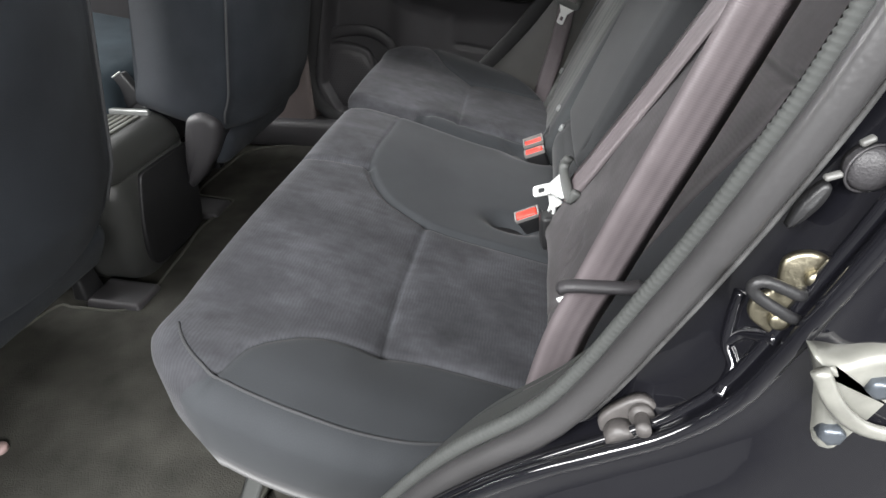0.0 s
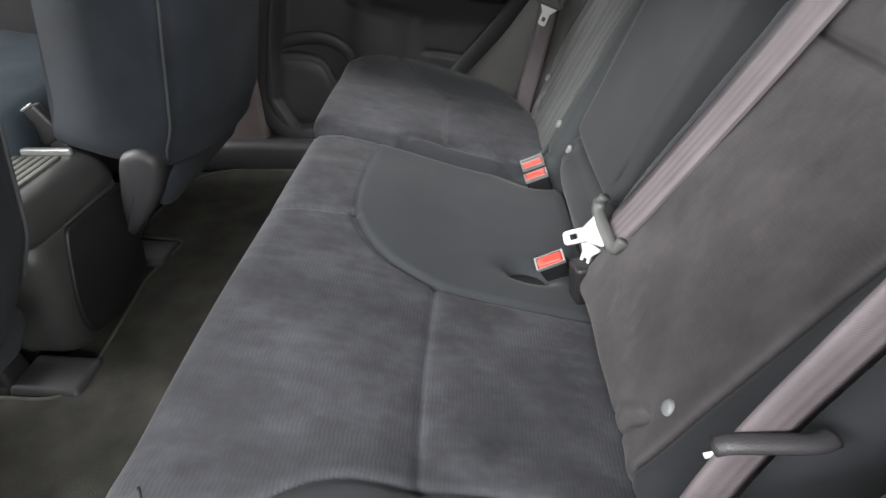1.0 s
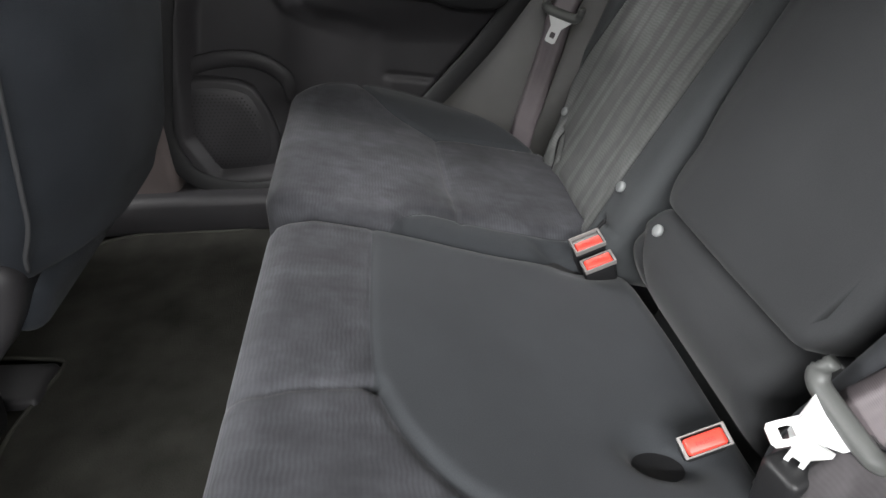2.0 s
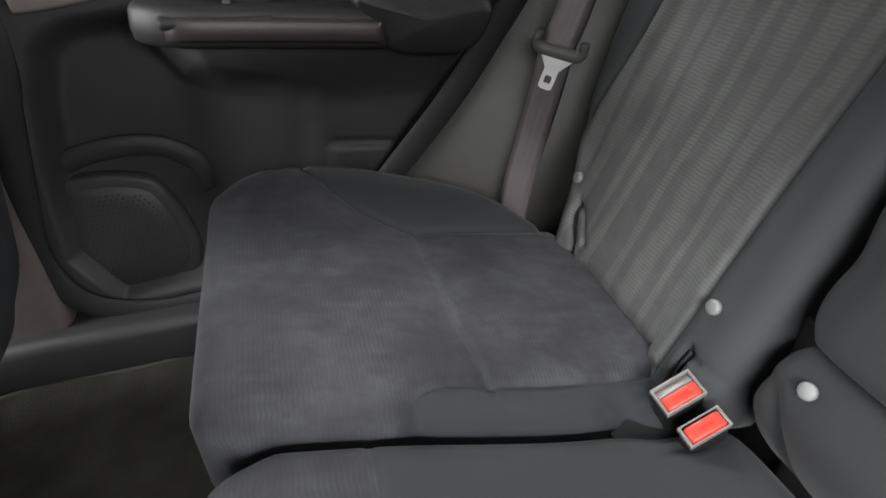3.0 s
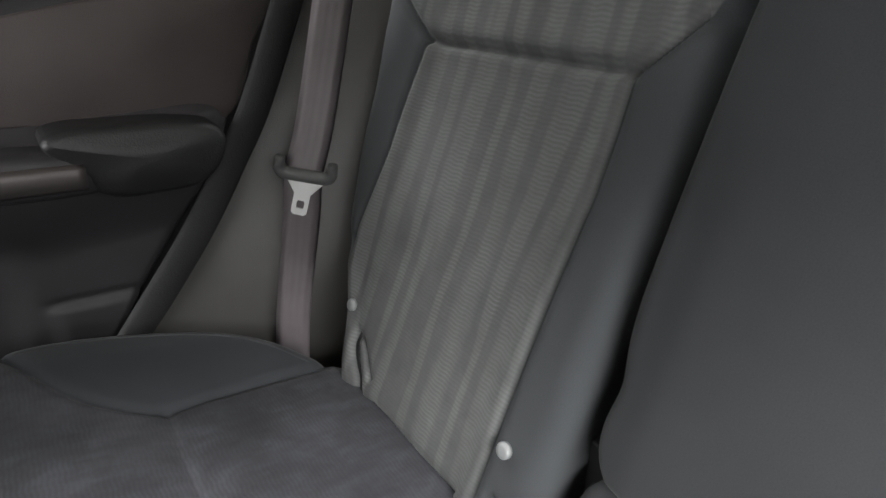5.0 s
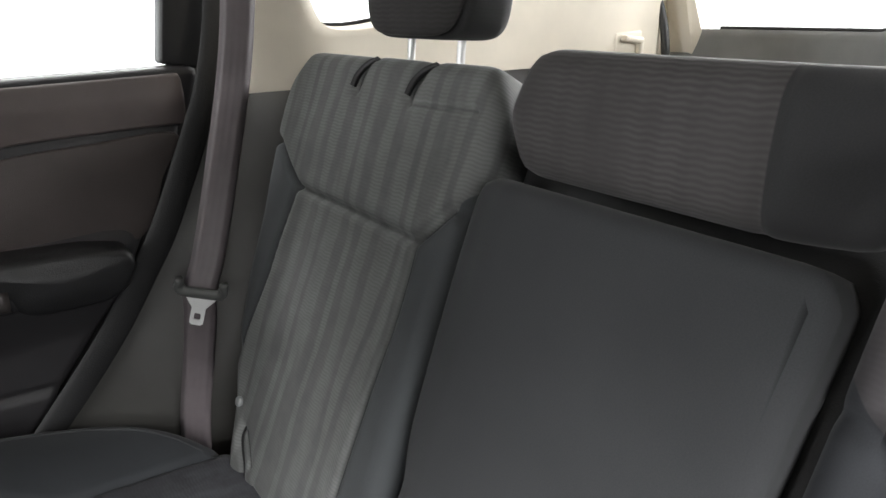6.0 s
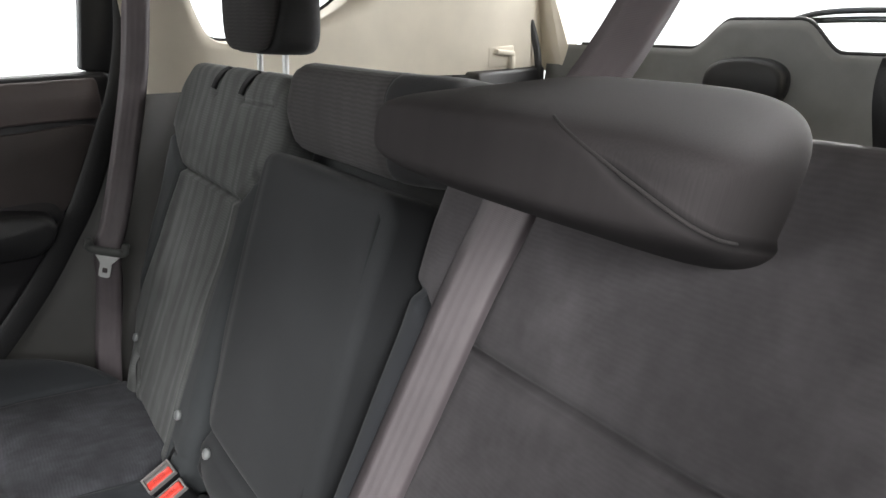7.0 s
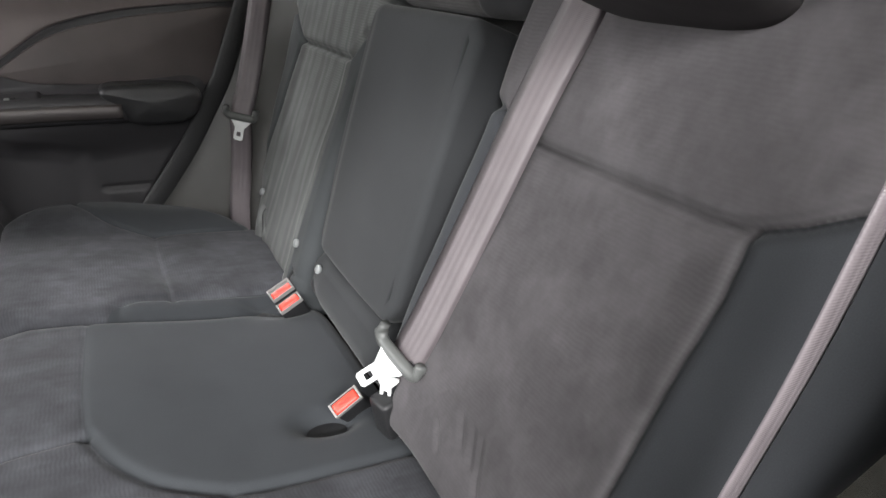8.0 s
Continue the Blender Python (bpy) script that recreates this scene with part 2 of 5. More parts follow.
RED = mat("red_button", (0.75, 0.06, 0.04), 0.4, vary=0.05)
RED_DARK = mat("red_lettering", (0.45, 0.03, 0.025), 0.5, vary=0.05)
KNOB = mat("mat_button", (0.35, 0.25, 0.24), 0.6, vary=0.1)
TRIMSTRIP = mat("satin_strip", (0.070, 0.061, 0.059), 0.4, metal=0.35, vary=0.06)
FRONT_CLOTH = mat("front_seat_cloth", (0.020, 0.023, 0.028), 0.85, bump=0.5, bscale=900, vary=0.2, sheen=0.03, spec=0.2)
FRONT_PIPING = mat("front_piping", (0.042, 0.043, 0.046), 0.8, bump=0.3, bscale=900)
FRONT_BASE = mat("front_cushion_cloth", (0.024, 0.033, 0.040), 0.95, bump=0.5, bscale=900, vary=0.2, spec=0.15)
GATE = mat("tailgate_trim", (0.17, 0.172, 0.168), 0.4, bump=0.2, bscale=700)
FLOOR_HALL = mat("hall_floor_grey", (0.10, 0.10, 0.098), 0.4, vary=0.12, vscale=3)
UNSEEN_GREY = mat("unseen_grey", (0.14, 0.14, 0.14), 0.8, vary=0.1, vscale=2)
HEADLINER = mat("headliner_cloth", (0.5, 0.47, 0.42), 0.9, bump=0.4, bscale=700)


def glass_mat():
    m = bpy.data.materials.new("window_glass")
    m.use_nodes = True
    b = m.node_tree.nodes["Principled BSDF"]
    b.inputs["Transmission Weight"].default_value = 1.0
    b.inputs["Roughness"].default_value = 0.0
    b.inputs["IOR"].default_value = 1.1
    b.inputs["Base Color"].default_value = (0.96, 0.98, 0.97, 1)
    return m


GLASS = glass_mat()


# ---- mesh helpers ----
def add(name, verts, faces, material, parent=None, label="", smooth=True):
    me = bpy.data.meshes.new(name)
    me.from_pydata([tuple(map(float, v)) for v in verts], [], [tuple(f) for f in faces])
    bm = bmesh.new()
    bm.from_mesh(me)
    bmesh.ops.recalc_face_normals(bm, faces=bm.faces)
    bm.to_mesh(me)
    bm.free()
    if smooth:
        me.polygons.foreach_set("use_smooth", [True] * len(me.polygons))
    me.materials.append(material)
    ob = new(name, me)
    if parent:
        ob.parent = parent
    if label:
        ob["label"] = label
    return ob


def part(name, bm, material, parent=None, label="", smooth=True):
    """Links a bmesh as one mesh object under a thing or part."""
    me = bpy.data.meshes.new(name)
    bmesh.ops.recalc_face_normals(bm, faces=bm.faces)
    bm.to_mesh(me)
    bm.free()
    if smooth:
        me.polygons.foreach_set("use_smooth", [True] * len(me.polygons))
    me.materials.append(material)
    ob = new(name, me)
    if parent:
        ob.parent = parent
    if label:
        ob["label"] = label
    return ob


def thing(name, label, category, group="", kind=""):
    return tagged(new(name), label, category, group, kind)


def rbox(size, r=0.005, m=Matrix(), seg=3, taper=None):
    """A bevelled box bmesh, size in metres, placed by m. taper scales the top's x and y."""
    bm = bmesh.new()
    bmesh.ops.create_cube(bm, size=1.0)
    for v in bm.verts:
        k = (taper if (taper and v.co.z > 0) else (1, 1))
        v.co = Vector((v.co.x * size[0] * k[0], v.co.y * size[1] * k[1], v.co.z * size[2]))
    if r > 0:
        bmesh.ops.bevel(bm, geom=bm.edges[:], offset=r, segments=seg, profile=0.5, affect="EDGES")
    bm.transform(m)
    return bm


def axes(o, a, b, c):
    """A frame with its origin and three axes as columns."""
    m = Matrix.Identity(4)
    for i, vec in enumerate((a, b, c)):
        vec = Vector(vec).normalized()
        for k in range(3):
            m[k][i] = vec[k]
    for k in range(3):
        m[k][3] = o[k]
    return m


def frame_from(o, a, n):
    """A right-handed frame with x near a and z along n."""
    n = Vector(n).normalized()
    a = Vector(a)
    a = (a - n * a.dot(n)).normalized()
    return axes(o, a, n.cross(a), n)


def spline(pts, n):
    """n points along a Catmull-Rom curve through pts, evenly by length."""
    p = np.array(pts, float)
    p = np.vstack([2 * p[0] - p[1], p, 2 * p[-1] - p[-2]])
    out = []
    for i in range(1, len(p) - 2):
        for t in np.linspace(0, 1, 24, endpoint=False):
            a, b, c, d = p[i - 1], p[i], p[i + 1], p[i + 2]
            out.append(0.5 * (2 * b + (c - a) * t + (2 * a - 5 * b + 4 * c - d) * t * t + (3 * b - a - 3 * c + d) * t ** 3))
    out.append(p[-2])
    out = np.array(out)
    s = np.r_[0, np.cumsum(np.linalg.norm(np.diff(out, axis=0), axis=1))]
    q = np.linspace(0, s[-1], n)
    return np.stack([np.interp(q, s, out[:, k]) for k in range(out.shape[1])], 1)


def sweep(name, pts, prof, side, material, parent=None, label="", n=60, closed=True, caps=True):
    """Sweeps a profile (list of (a, b)) along a curve: a along 'side' made square to the curve, b along the third axis. side: a vector or one per point."""
    c = spline(pts, n)
    t = np.gradient(c, axis=0)
    t /= np.linalg.norm(t, axis=1)[:, None]
    sd = np.array(side, float)
    if sd.ndim == 2:
        sd = spline(sd, n)
    else:
        sd = np.repeat(sd[None], n, 0)
    sd = sd - t * np.sum(sd * t, 1)[:, None]
    sd /= np.linalg.norm(sd, axis=1)[:, None]
    up = np.cross(t, sd)
    k = len(prof)
    verts = [c[i] + sd[i] * a + up[i] * b for i in range(n) for a, b in prof]
    faces = []
    m = k if closed else k - 1
    for i in range(n - 1):
        for j in range(m):
            j2 = (j + 1) % k
            faces.append((i * k + j, i * k + j2, (i + 1) * k + j2, (i + 1) * k + j))
    if closed and caps:
        faces.append(tuple(range(k)))
        faces.append(tuple((n - 1) * k + j for j in range(k)))
    return add(name, verts, faces, material, parent, label)


def ring(r, r2=None, k=12):
    r2 = r2 or r
    return [(r * math.cos(2 * math.pi * i / k), r2 * math.sin(2 * math.pi * i / k)) for i in range(k)]


def ribbon(name, pts, side, width, material, parent=None, label="", n=60, thick=0.0016):
    """A belt: a thin strap along a curve, with UV in metres (u along, v across)."""
    w = width / 2
    prof = [(-w, 0), (-w * 0.5, thick * 0.5), (0, thick * 0.65), (w * 0.5, thick * 0.5), (w, 0), (w * 0.5, -thick * 0.5), (0, -thick * 0.5), (-w * 0.5, -thick * 0.5)]
    ob = sweep(name, pts, prof, side, material, parent, label, n)
    me = ob.data
    c = spline(pts, n)
    s = np.r_[0, np.cumsum(np.linalg.norm(np.diff(c, axis=0), axis=1))]
    lay = me.uv_layers.new(name="UVMap")
    idx = np.zeros(len(me.loops), np.int32)
    me.loops.foreach_get("vertex_index", idx)
    pa = np.array([a for a, b in prof])
    uvs = np.stack([s[idx // len(prof)], pa[idx % len(prof)]], 1)
    lay.data.foreach_set("uv", uvs.ravel())
    return ob


def seg_dist(U, V, pts):
    """Distance from each (U, V) to a polyline."""
    best = np.full(U.shape, 9.0)
    for (a, b), (c, d) in zip(pts[:-1], pts[1:]):
        L = (c - a) ** 2 + (d - b) ** 2
        t = np.clip(((U - a) * (c - a) + (V - b) * (d - b)) / L, 0, 1)
        best = np.minimum(best, np.hypot(U - a - t * (c - a), V - b - t * (d - b)))
    return best


def poly_sd(U, V, pts):
    """Signed distance to a polygon, positive outside."""
    d = seg_dist(U, V, list(pts) + [pts[0]])
    inside = np.zeros(U.shape, bool)
    for (a, b), (c, e) in zip(pts, list(pts[1:]) + [pts[0]]):
        if b == e:
            continue
        hit = ((b > V) != (e > V)) & (U < (c - a) * (V - b) / (e - b) + a)
        inside ^= hit
    return np.where(inside, -d, d)


def dent(d, depth, width):
    return -depth * np.exp(-(d / width) ** 2)


def sstep(a, b, x):
    t = np.clip((x - a) / (b - a), 0, 1)
    return t * t * (3 - 2 * t)


def pad(name, M, us, lo, hi, nv, height, r, depth, tuck, material, parent=None, label="", mask=None, steps=5, warp=None, seams=()):
    """An upholstered pad: a height field over lo(u)..hi(u), rounded over on all four sides with radius r, sides of that depth drawn in by tuck."""
    us = np.array(us, float)
    nu = len(us)
    s = np.linspace(0, 1, nv)
    L, Hh = np.array([lo(u) for u in us]), np.array([hi(u) for u in us])
    V = L[:, None] + (Hh - L)[:, None] * s[None]
    U = np.repeat(us[:, None], nv, 1)
    W = height(U, V)
    P = mask(U, V) if mask else np.full(U.shape, -1.0)
    D = np.full(U.shape, 0.05)
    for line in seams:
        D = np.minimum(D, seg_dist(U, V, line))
    if warp:
        U = U + warp(U, V)
    co = np.stack([U, V, W], -1).reshape(-1, 3)
    uv = np.stack([U, V], -1).reshape(-1, 2)
    pv = P.reshape(-1)
    faces = [(i * nv + j, i * nv + j + 1, (i + 1) * nv + j + 1, (i + 1) * nv + j) for i in range(nu - 1) for j in range(nv - 1)]
    loop = [(0, j) for j in range(nv)] + [(i, nv - 1) for i in range(1, nu)] + [(nu - 1, j) for j in range(nv - 2, -1, -1)] + [(i, 0) for i in range(nu - 2, 0, -1)]
    li = np.array([i * nv + j for i, j in loop])
    b = co[li]
    t = np.roll(b, -2, 0)[:, :2] - np.roll(b, 2, 0)[:, :2]
    t /= np.linalg.norm(t, axis=1)[:, None]
    nrm = np.stack([t[:, 1], -t[:, 0]], 1)
    ctr = b[:, :2].mean(0)
    if np.sum((b[:, :2] - ctr) * nrm) < 0:
        nrm = -nrm
    rings = []
    for k in range(1, steps + 1):
        a = math.pi / 2 * k / steps
        rings.append((r * math.sin(a), r * (1 - math.cos(a)), r * a))
    rings.append((r - tuck * 0.35, r + depth * 0.5, r * math.pi / 2 + depth * 0.5))
    rings.append((r - tuck, r + depth, r * math.pi / 2 + depth))
    vs, uvs, pvs, dvs = [co], [uv], [pv], [D.reshape(-1)]
    prev = li
    base = len(co)
    n = len(li)
    for off, drop, arc in rings:
        q = b.copy()
        q[:, :2] += nrm * off
        q[:, 2] -= drop
        vs.append(q)
        uvs.append(b[:, :2] + nrm * arc)
        pvs.append(mask(q[:, 0], q[:, 1]) if mask else np.full(n, -1.0))
        dvs.append(np.full(n, 0.05))
        cur = np.arange(base, base + n)
        faces += [(int(prev[i]), int(prev[(i + 1) % n]), int(cur[(i + 1) % n]), int(cur[i])) for i in range(n)]
        prev = cur
        base += n
    faces.append(tuple(int(i) for i in prev))
    co = np.vstack(vs)
    uv = np.vstack(uvs)
    pv = np.concatenate(pvs)
    mm = np.array(M)
    wco = co @ mm[:3, :3].T + mm[:3, 3]
    ob = add(name, wco, faces, material, parent, label)
    me = ob.data
    me.polygons[len(me.polygons) - 1].use_smooth = False
    idx = np.zeros(len(me.loops), np.int32)
    me.loops.foreach_get("vertex_index", idx)
    lay = me.uv_layers.new(name="UVMap")
    lay.data.foreach_set("uv", uv[idx].ravel())
    a = me.attributes.new("panel", "FLOAT", "POINT")
    a.data.foreach_set("value", pv.astype(np.float32))
    a = me.attributes.new("seam", "FLOAT", "POINT")
    a.data.foreach_set("value", np.concatenate(dvs).astype(np.float32))
    return ob


def interp(xs, ys):
    return lambda u: float(np.interp(u, xs, ys))


def soft(xs, ys):
    """A smooth curve through the given points."""
    c = spline(list(zip(xs, ys)), 120)
    return lambda u: float(np.interp(u, c[:, 0], c[:, 1]))


def disc(o, n, r, h, material, name, parent=None, label="", k=20, dome=0.3):
    """A low domed stud that stands on o along n."""
    bm = bmesh.new()
    m = frame_from(o, (0.3, 0.9, 0.1), n)
    prev = None
    for rr, z in ((r, -h * 0.6), (r, h * 0.4), (r * 0.85, h * 0.8), (r * 0.5, h * (0.8 + dome * 0.7)), (0.0, h * (0.8 + dome))):
        if rr == 0:
            c = bm.verts.new(m @ Vector((0, 0, z)))
            for i in range(k):
                bm.faces.new((prev[i], prev[(i + 1) % k], c))
            break
        cur = [bm.verts.new(m @ Vector((rr * math.cos(2 * math.pi * i / k), rr * math.sin(2 * math.pi * i / k), z))) for i in range(k)]
        if prev:
            for i in range(k):
                bm.faces.new((prev[i], prev[(i + 1) % k], cur[(i + 1) % k], cur[i]))
        else:
            bm.faces.new(cur)
        prev = cur
    return part(name, bm, material, parent, label)


def lozenge(name, outline, M, depth, r, dome, material, parent=None, label="", n=56, steps=4, inset=None):
    """A shaped cover: a closed outline in M's x and y, sides of that depth, edges rounded by r, a domed face."""
    o = spline(list(outline) + [outline[0]], n + 1)[:-1]
    c = o.mean(0)
    t = np.roll(o, -1, 0) - np.roll(o, 1, 0)
    nr = np.stack([t[:, 1], -t[:, 0]], 1) / np.linalg.norm(t, axis=1)[:, None]
    if np.sum((o - c) * nr) < 0:
        nr = -nr
    rows = [(o, -depth), (o, 0.0)]
    for k in range(1, steps + 1):
        a = math.pi / 2 * k / steps
        rows.append((o - nr * (inset or r) * (1 - math.cos(a)), r * math.sin(a)))
    e = rows[-1][0]
    for f in (0.66, 0.33, 0.08):
        rows.append((c + (e - c) * f, r + dome * (1 - f * f)))
    verts = [M @ Vector((*q, z)) for row, z in rows for q in row]
    faces = [(i * n + j, i * n + (j + 1) % n, (i + 1) * n + (j + 1) % n, (i + 1) * n + j) for i in range(len(rows) - 1) for j in range(n)]
    faces += [tuple(range(n)), tuple((len(rows) - 1) * n + j for j in range(n))]
    return add(name, verts, faces, material, parent, label)


# ---- rear seats ----
SEAT = axes((0.2, 0, 0.262), (-1, 0, 0.21), (0, 1, 0), (0.21, 0, 1))
BACK = axes((0.252, 0, 0.35), (0.45, 0, 1), (0, 1, 0), (-1, 0, 0.45))


def cu(pts):
    """(x, y) on the cushion to its own (u, v), as a smooth line."""
    pts = [((0.2 - x) * 1.0218, y) for x, y in pts]
    return [tuple(q) for q in spline(pts, 26)] if len(pts) > 3 else pts


def bk(pts):
    """(y, z) on the backrest to its own (u, v)."""
    return [((z - 0.35) * 1.0966, y) for y, z in pts]


def mirrored(pts):
    return [(a, -b) for a, b in pts]


rear_left = thing("rear_bench", "charcoal cloth rear bench section with fold-down centre armrest", "car seat", "rear seats")
rear_right = thing("rear_bench", "charcoal cloth single rear seat with ribbed striped centre", "car seat", "rear seats")

# seams of the single seat's cushion, (x, y)
S2 = cu([(-0.17, 0.69), (-0.113, 0.641), (-0.087, 0.60), (-0.056, 0.547), (-0.023, 0.514), (0.02, 0.495), (0.083, 0.494), (0.155, 0.496), (0.205, 0.496), (0.26, 0.50)])
S3 = cu([(0.032, 0.205), (0.028, 0.30), (0.027, 0.40), (0.03, 0.465), (0.03, 0.492)])
S4 = cu([(-0.085, 0.13), (-0.066, 0.166), (-0.049, 0.194), (-0.018, 0.215), (0.04, 0.214), (0.10, 0.212), (0.16, 0.213), (0.27, 0.215)])
OUT_R = S2 + cu([(0.26, 0.8), (-0.17, 0.8)])
IN_R = S4 + cu([(0.27, 0.08), (-0.08, 0.08)])
# seams of the double cushion
S2L = cu([(-0.17, -0.66), (-0.111, -0.616), (-0.099, -0.576), (-0.072, -0.544), (-0.032, -0.521), (0.04, -0.514), (0.117, -0.511), (0.212, -0.514), (0.26, -0.516)])
S3L = cu([(0.036, -0.232), (0.034, -0.32), (0.032, -0.40), (0.036, -0.512)])
S4L = cu([(-0.088, -0.10), (-0.068, -0.145), (-0.034, -0.19), (0.0, -0.212), (0.036, -0.229), (0.09, -0.235), (0.157, -0.238), (0.27, -0.242)])
S5L = cu([(-0.26, -0.128), (-0.188, -0.12), (-0.155, -0.109), (-0.12, -0.104), (-0.088, -0.10)])
S6L = cu([(-0.088, -0.10), (-0.092, -0.03), (-0.09, 0.05), (-0.085, 0.18)])
OUT_L = S2L + cu([(0.26, -0.8), (-0.17, -0.8)])
CEN_L = S4L + cu([(0.27, 0.25), (-0.085, 0.25)]) + S6L[::-1][:-1]


def cushion_right_h(U, V):
    x = 0.2 - U / 1.0218
    h = dent(seg_dist(U, V, S2), 0.006, 0.006) + dent(seg_dist(U, V, S3), 0.004, 0.006) + dent(seg_dist(U, V, S3), 0.007, 0.03) * sstep(0.245, 0.31, V) + dent(seg_dist(U, V, S4), 0.008, 0.008)
    h += 0.022 * sstep(0.47, 0.60, V) * sstep(-0.2, -0.02, -np.abs(x - 0.02) + 0.14)
    h += 0.008 * np.cos((V - 0.36) * 9) + 0.012 * sstep(0.10, 0.30, U)
    h += dent(np.hypot((x - 0.168) / 0.05, (V - 0.174) / 0.034), 0.045, 0.68)
    return h


def cushion_left_h(U, V):
    x = 0.2 - U / 1.0218
    h = dent(seg_dist(U, V, S2L), 0.005, 0.006) + dent(seg_dist(U, V, S3L), 0.004, 0.006) + dent(seg_dist(U, V, S3L), 0.006, 0.03) * sstep(0.245, 0.31, -V)
    h += dent(seg_dist(U, V, S4L), 0.007, 0.007) + dent(seg_dist(U, V, S5L), 0.006, 0.006) + dent(seg_dist(U, V, S6L), 0.002, 0.004)
    h += 0.014 * sstep(0.50, 0.60, -V) * sstep(-0.2, -0.02, -np.abs(x - 0.02) + 0.14)
    h += 0.006 * np.cos((V + 0.36) * 8) + 0.012 * sstep(0.10, 0.30, U)
    h += 0.008 * np.exp(-(V / 0.12) ** 2)
    h += dent(np.hypot((x - 0.168) / 0.046, (V + 0.149) / 0.028), 0.045, 0.68)
    h += dent(np.hypot((x - 0.19) / 0.06, (V - 0.16) / 0.040), 0.045, 0.68)
    return h


OUTER = soft([-0.06, 0.0, 0.082, 0.153, 0.22, 0.273, 0.315, 0.347, 0.37, 0.39], [0.545, 0.575, 0.618, 0.632, 0.632, 0.627, 0.617, 0.600, 0.580, 0.552])
OUTER_R = soft([-0.06, -0.005, 0.04, 0.10, 0.153, 0.22, 0.273, 0.315, 0.350, 0.378, 0.398], [0.43, 0.495, 0.555, 0.603, 0.622, 0.630, 0.627, 0.617, 0.600, 0.574, 0.542])
GAP = interp([0.0, 0.10, 0.20, 0.36, 0.40], [0.158, 0.160, 0.165, 0.175, 0.175])
def cushion_us(front):
    return np.concatenate([np.linspace(-0.034, front - 0.025, 108), np.linspace(front - 0.0225, front, 8)])


R_EDGE = 0.030
pad("cushion", SEAT, cushion_us(0.395), lambda u: GAP(u) + 0.033 + 0.5 * max(u - 0.370, 0), OUTER_R, 110, cushion_right_h, R_EDGE, 0.13, 0.035, CLOTH_BASE_SHADED, rear_right,
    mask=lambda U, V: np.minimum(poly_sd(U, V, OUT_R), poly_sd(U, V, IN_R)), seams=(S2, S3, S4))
pad("cushion", SEAT, cushion_us(0.382), lambda u: -OUTER(u), lambda u: GAP(u) - 0.031 - 0.5 * max(u - 0.357, 0), 190, cushion_left_h, R_EDGE, 0.13, 0.035, CLOTH_BASE_SHADED, rear_left,
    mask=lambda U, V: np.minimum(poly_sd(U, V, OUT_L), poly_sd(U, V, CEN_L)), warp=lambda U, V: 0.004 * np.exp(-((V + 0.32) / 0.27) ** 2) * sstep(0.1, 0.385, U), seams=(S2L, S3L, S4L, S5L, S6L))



def well_shade(x, y, a, b, parent, lift=-0.021):
    """Flat black sheet in a cushion dent, for the shade in the hollow round a buckle."""
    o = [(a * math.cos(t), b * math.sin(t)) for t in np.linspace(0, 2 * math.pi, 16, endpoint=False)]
    lozenge("well_shade", o, SEAT @ pose((0.2 - x) * 1.0218, y, lift), 0.004, 0.001, -0.002, BLACK, parent, "black sheet for the shade in the buckle hollow", n=32)


well_shade(0.168, -0.148, 0.042, 0.027, rear_left)
well_shade(0.176, 0.166, 0.036, 0.022, rear_right, -0.027)


def edge_piping(sgn, h, parent):
    pts = []
    for u in np.linspace(-0.015, 0.385, 40):
        edge = sgn * (OUTER_R(u) if sgn > 0 else OUTER(u))
        w = float(h(np.array([[u]]), np.array([[edge]]))[0, 0])
        pts.append(SEAT @ Vector((u, edge + sgn * 0.0035, w - 0.0005)))
    sweep("piping", pts, ring(0.0019, 0.0019, 8), (0, 0, 1), CLOTH_EDGE, parent, "dark thin dark cord for the shade in the seam crease", n=110)


edge_piping(1, cushion_right_h, rear_right)
edge_piping(-1, cushion_left_h, rear_left)

# backrest seams, (y, z)
V1 = bk([(0.12, 0.735), (0.137, 0.718), (0.179, 0.675), (0.205, 0.648), (0.218, 0.640), (0.30, 0.640), (0.40, 0.640), (0.47, 0.639), (0.497, 0.641), (0.54, 0.665), (0.60, 0.70)])
V1L = bk([(0.12, 0.73), (0.135, 0.712), (0.147, 0.69), (0.183, 0.655), (0.206, 0.637), (0.24, 0.627), (0.30, 0.625), (0.40, 0.624), (0.47, 0.624), (0.502, 0.628), (0.53, 0.641), (0.56, 0.66), (0.61, 0.69)])
V2 = bk([(0.213, 0.20), (0.215, 0.30), (0.213, 0.38), (0.212, 0.458), (0.208, 0.55), (0.213, 0.64)])
V3 = bk([(0.45, 0.20), (0.47, 0.30), (0.50, 0.345), (0.516, 0.38), (0.519, 0.43), (0.510, 0.48), (0.503, 0.52), (0.500, 0.60), (0.496, 0.64)])
LOW_IN = V2 + bk([(0.205, 0.648), (0.179, 0.675), (0.137, 0.718), (0.12, 0.735), (0.05, 0.735), (0.05, 0.20)])
LOW_OUT = V3 + bk([(0.497, 0.641), (0.54, 0.665), (0.60, 0.70), (0.75, 0.70), (0.75, 0.20)])
SLOT1 = bk([(0.355, 0.83), (0.38, 0.812), (0.398, 0.80), (0.405, 0.787), (0.407, 0.773)])
SLOT2 = bk([(0.232, 0.83), (0.258, 0.811), (0.282, 0.797), (0.292, 0.785), (0.296, 0.7725)])
YOKE = bk([(0.290, 0.766), (0.22, 0.768), (0.14, 0.772)])
POCKET = bk([(0.193, 0.329), (0.193, 0.313), (0.188, 0.298), (0.184, 0.280)])
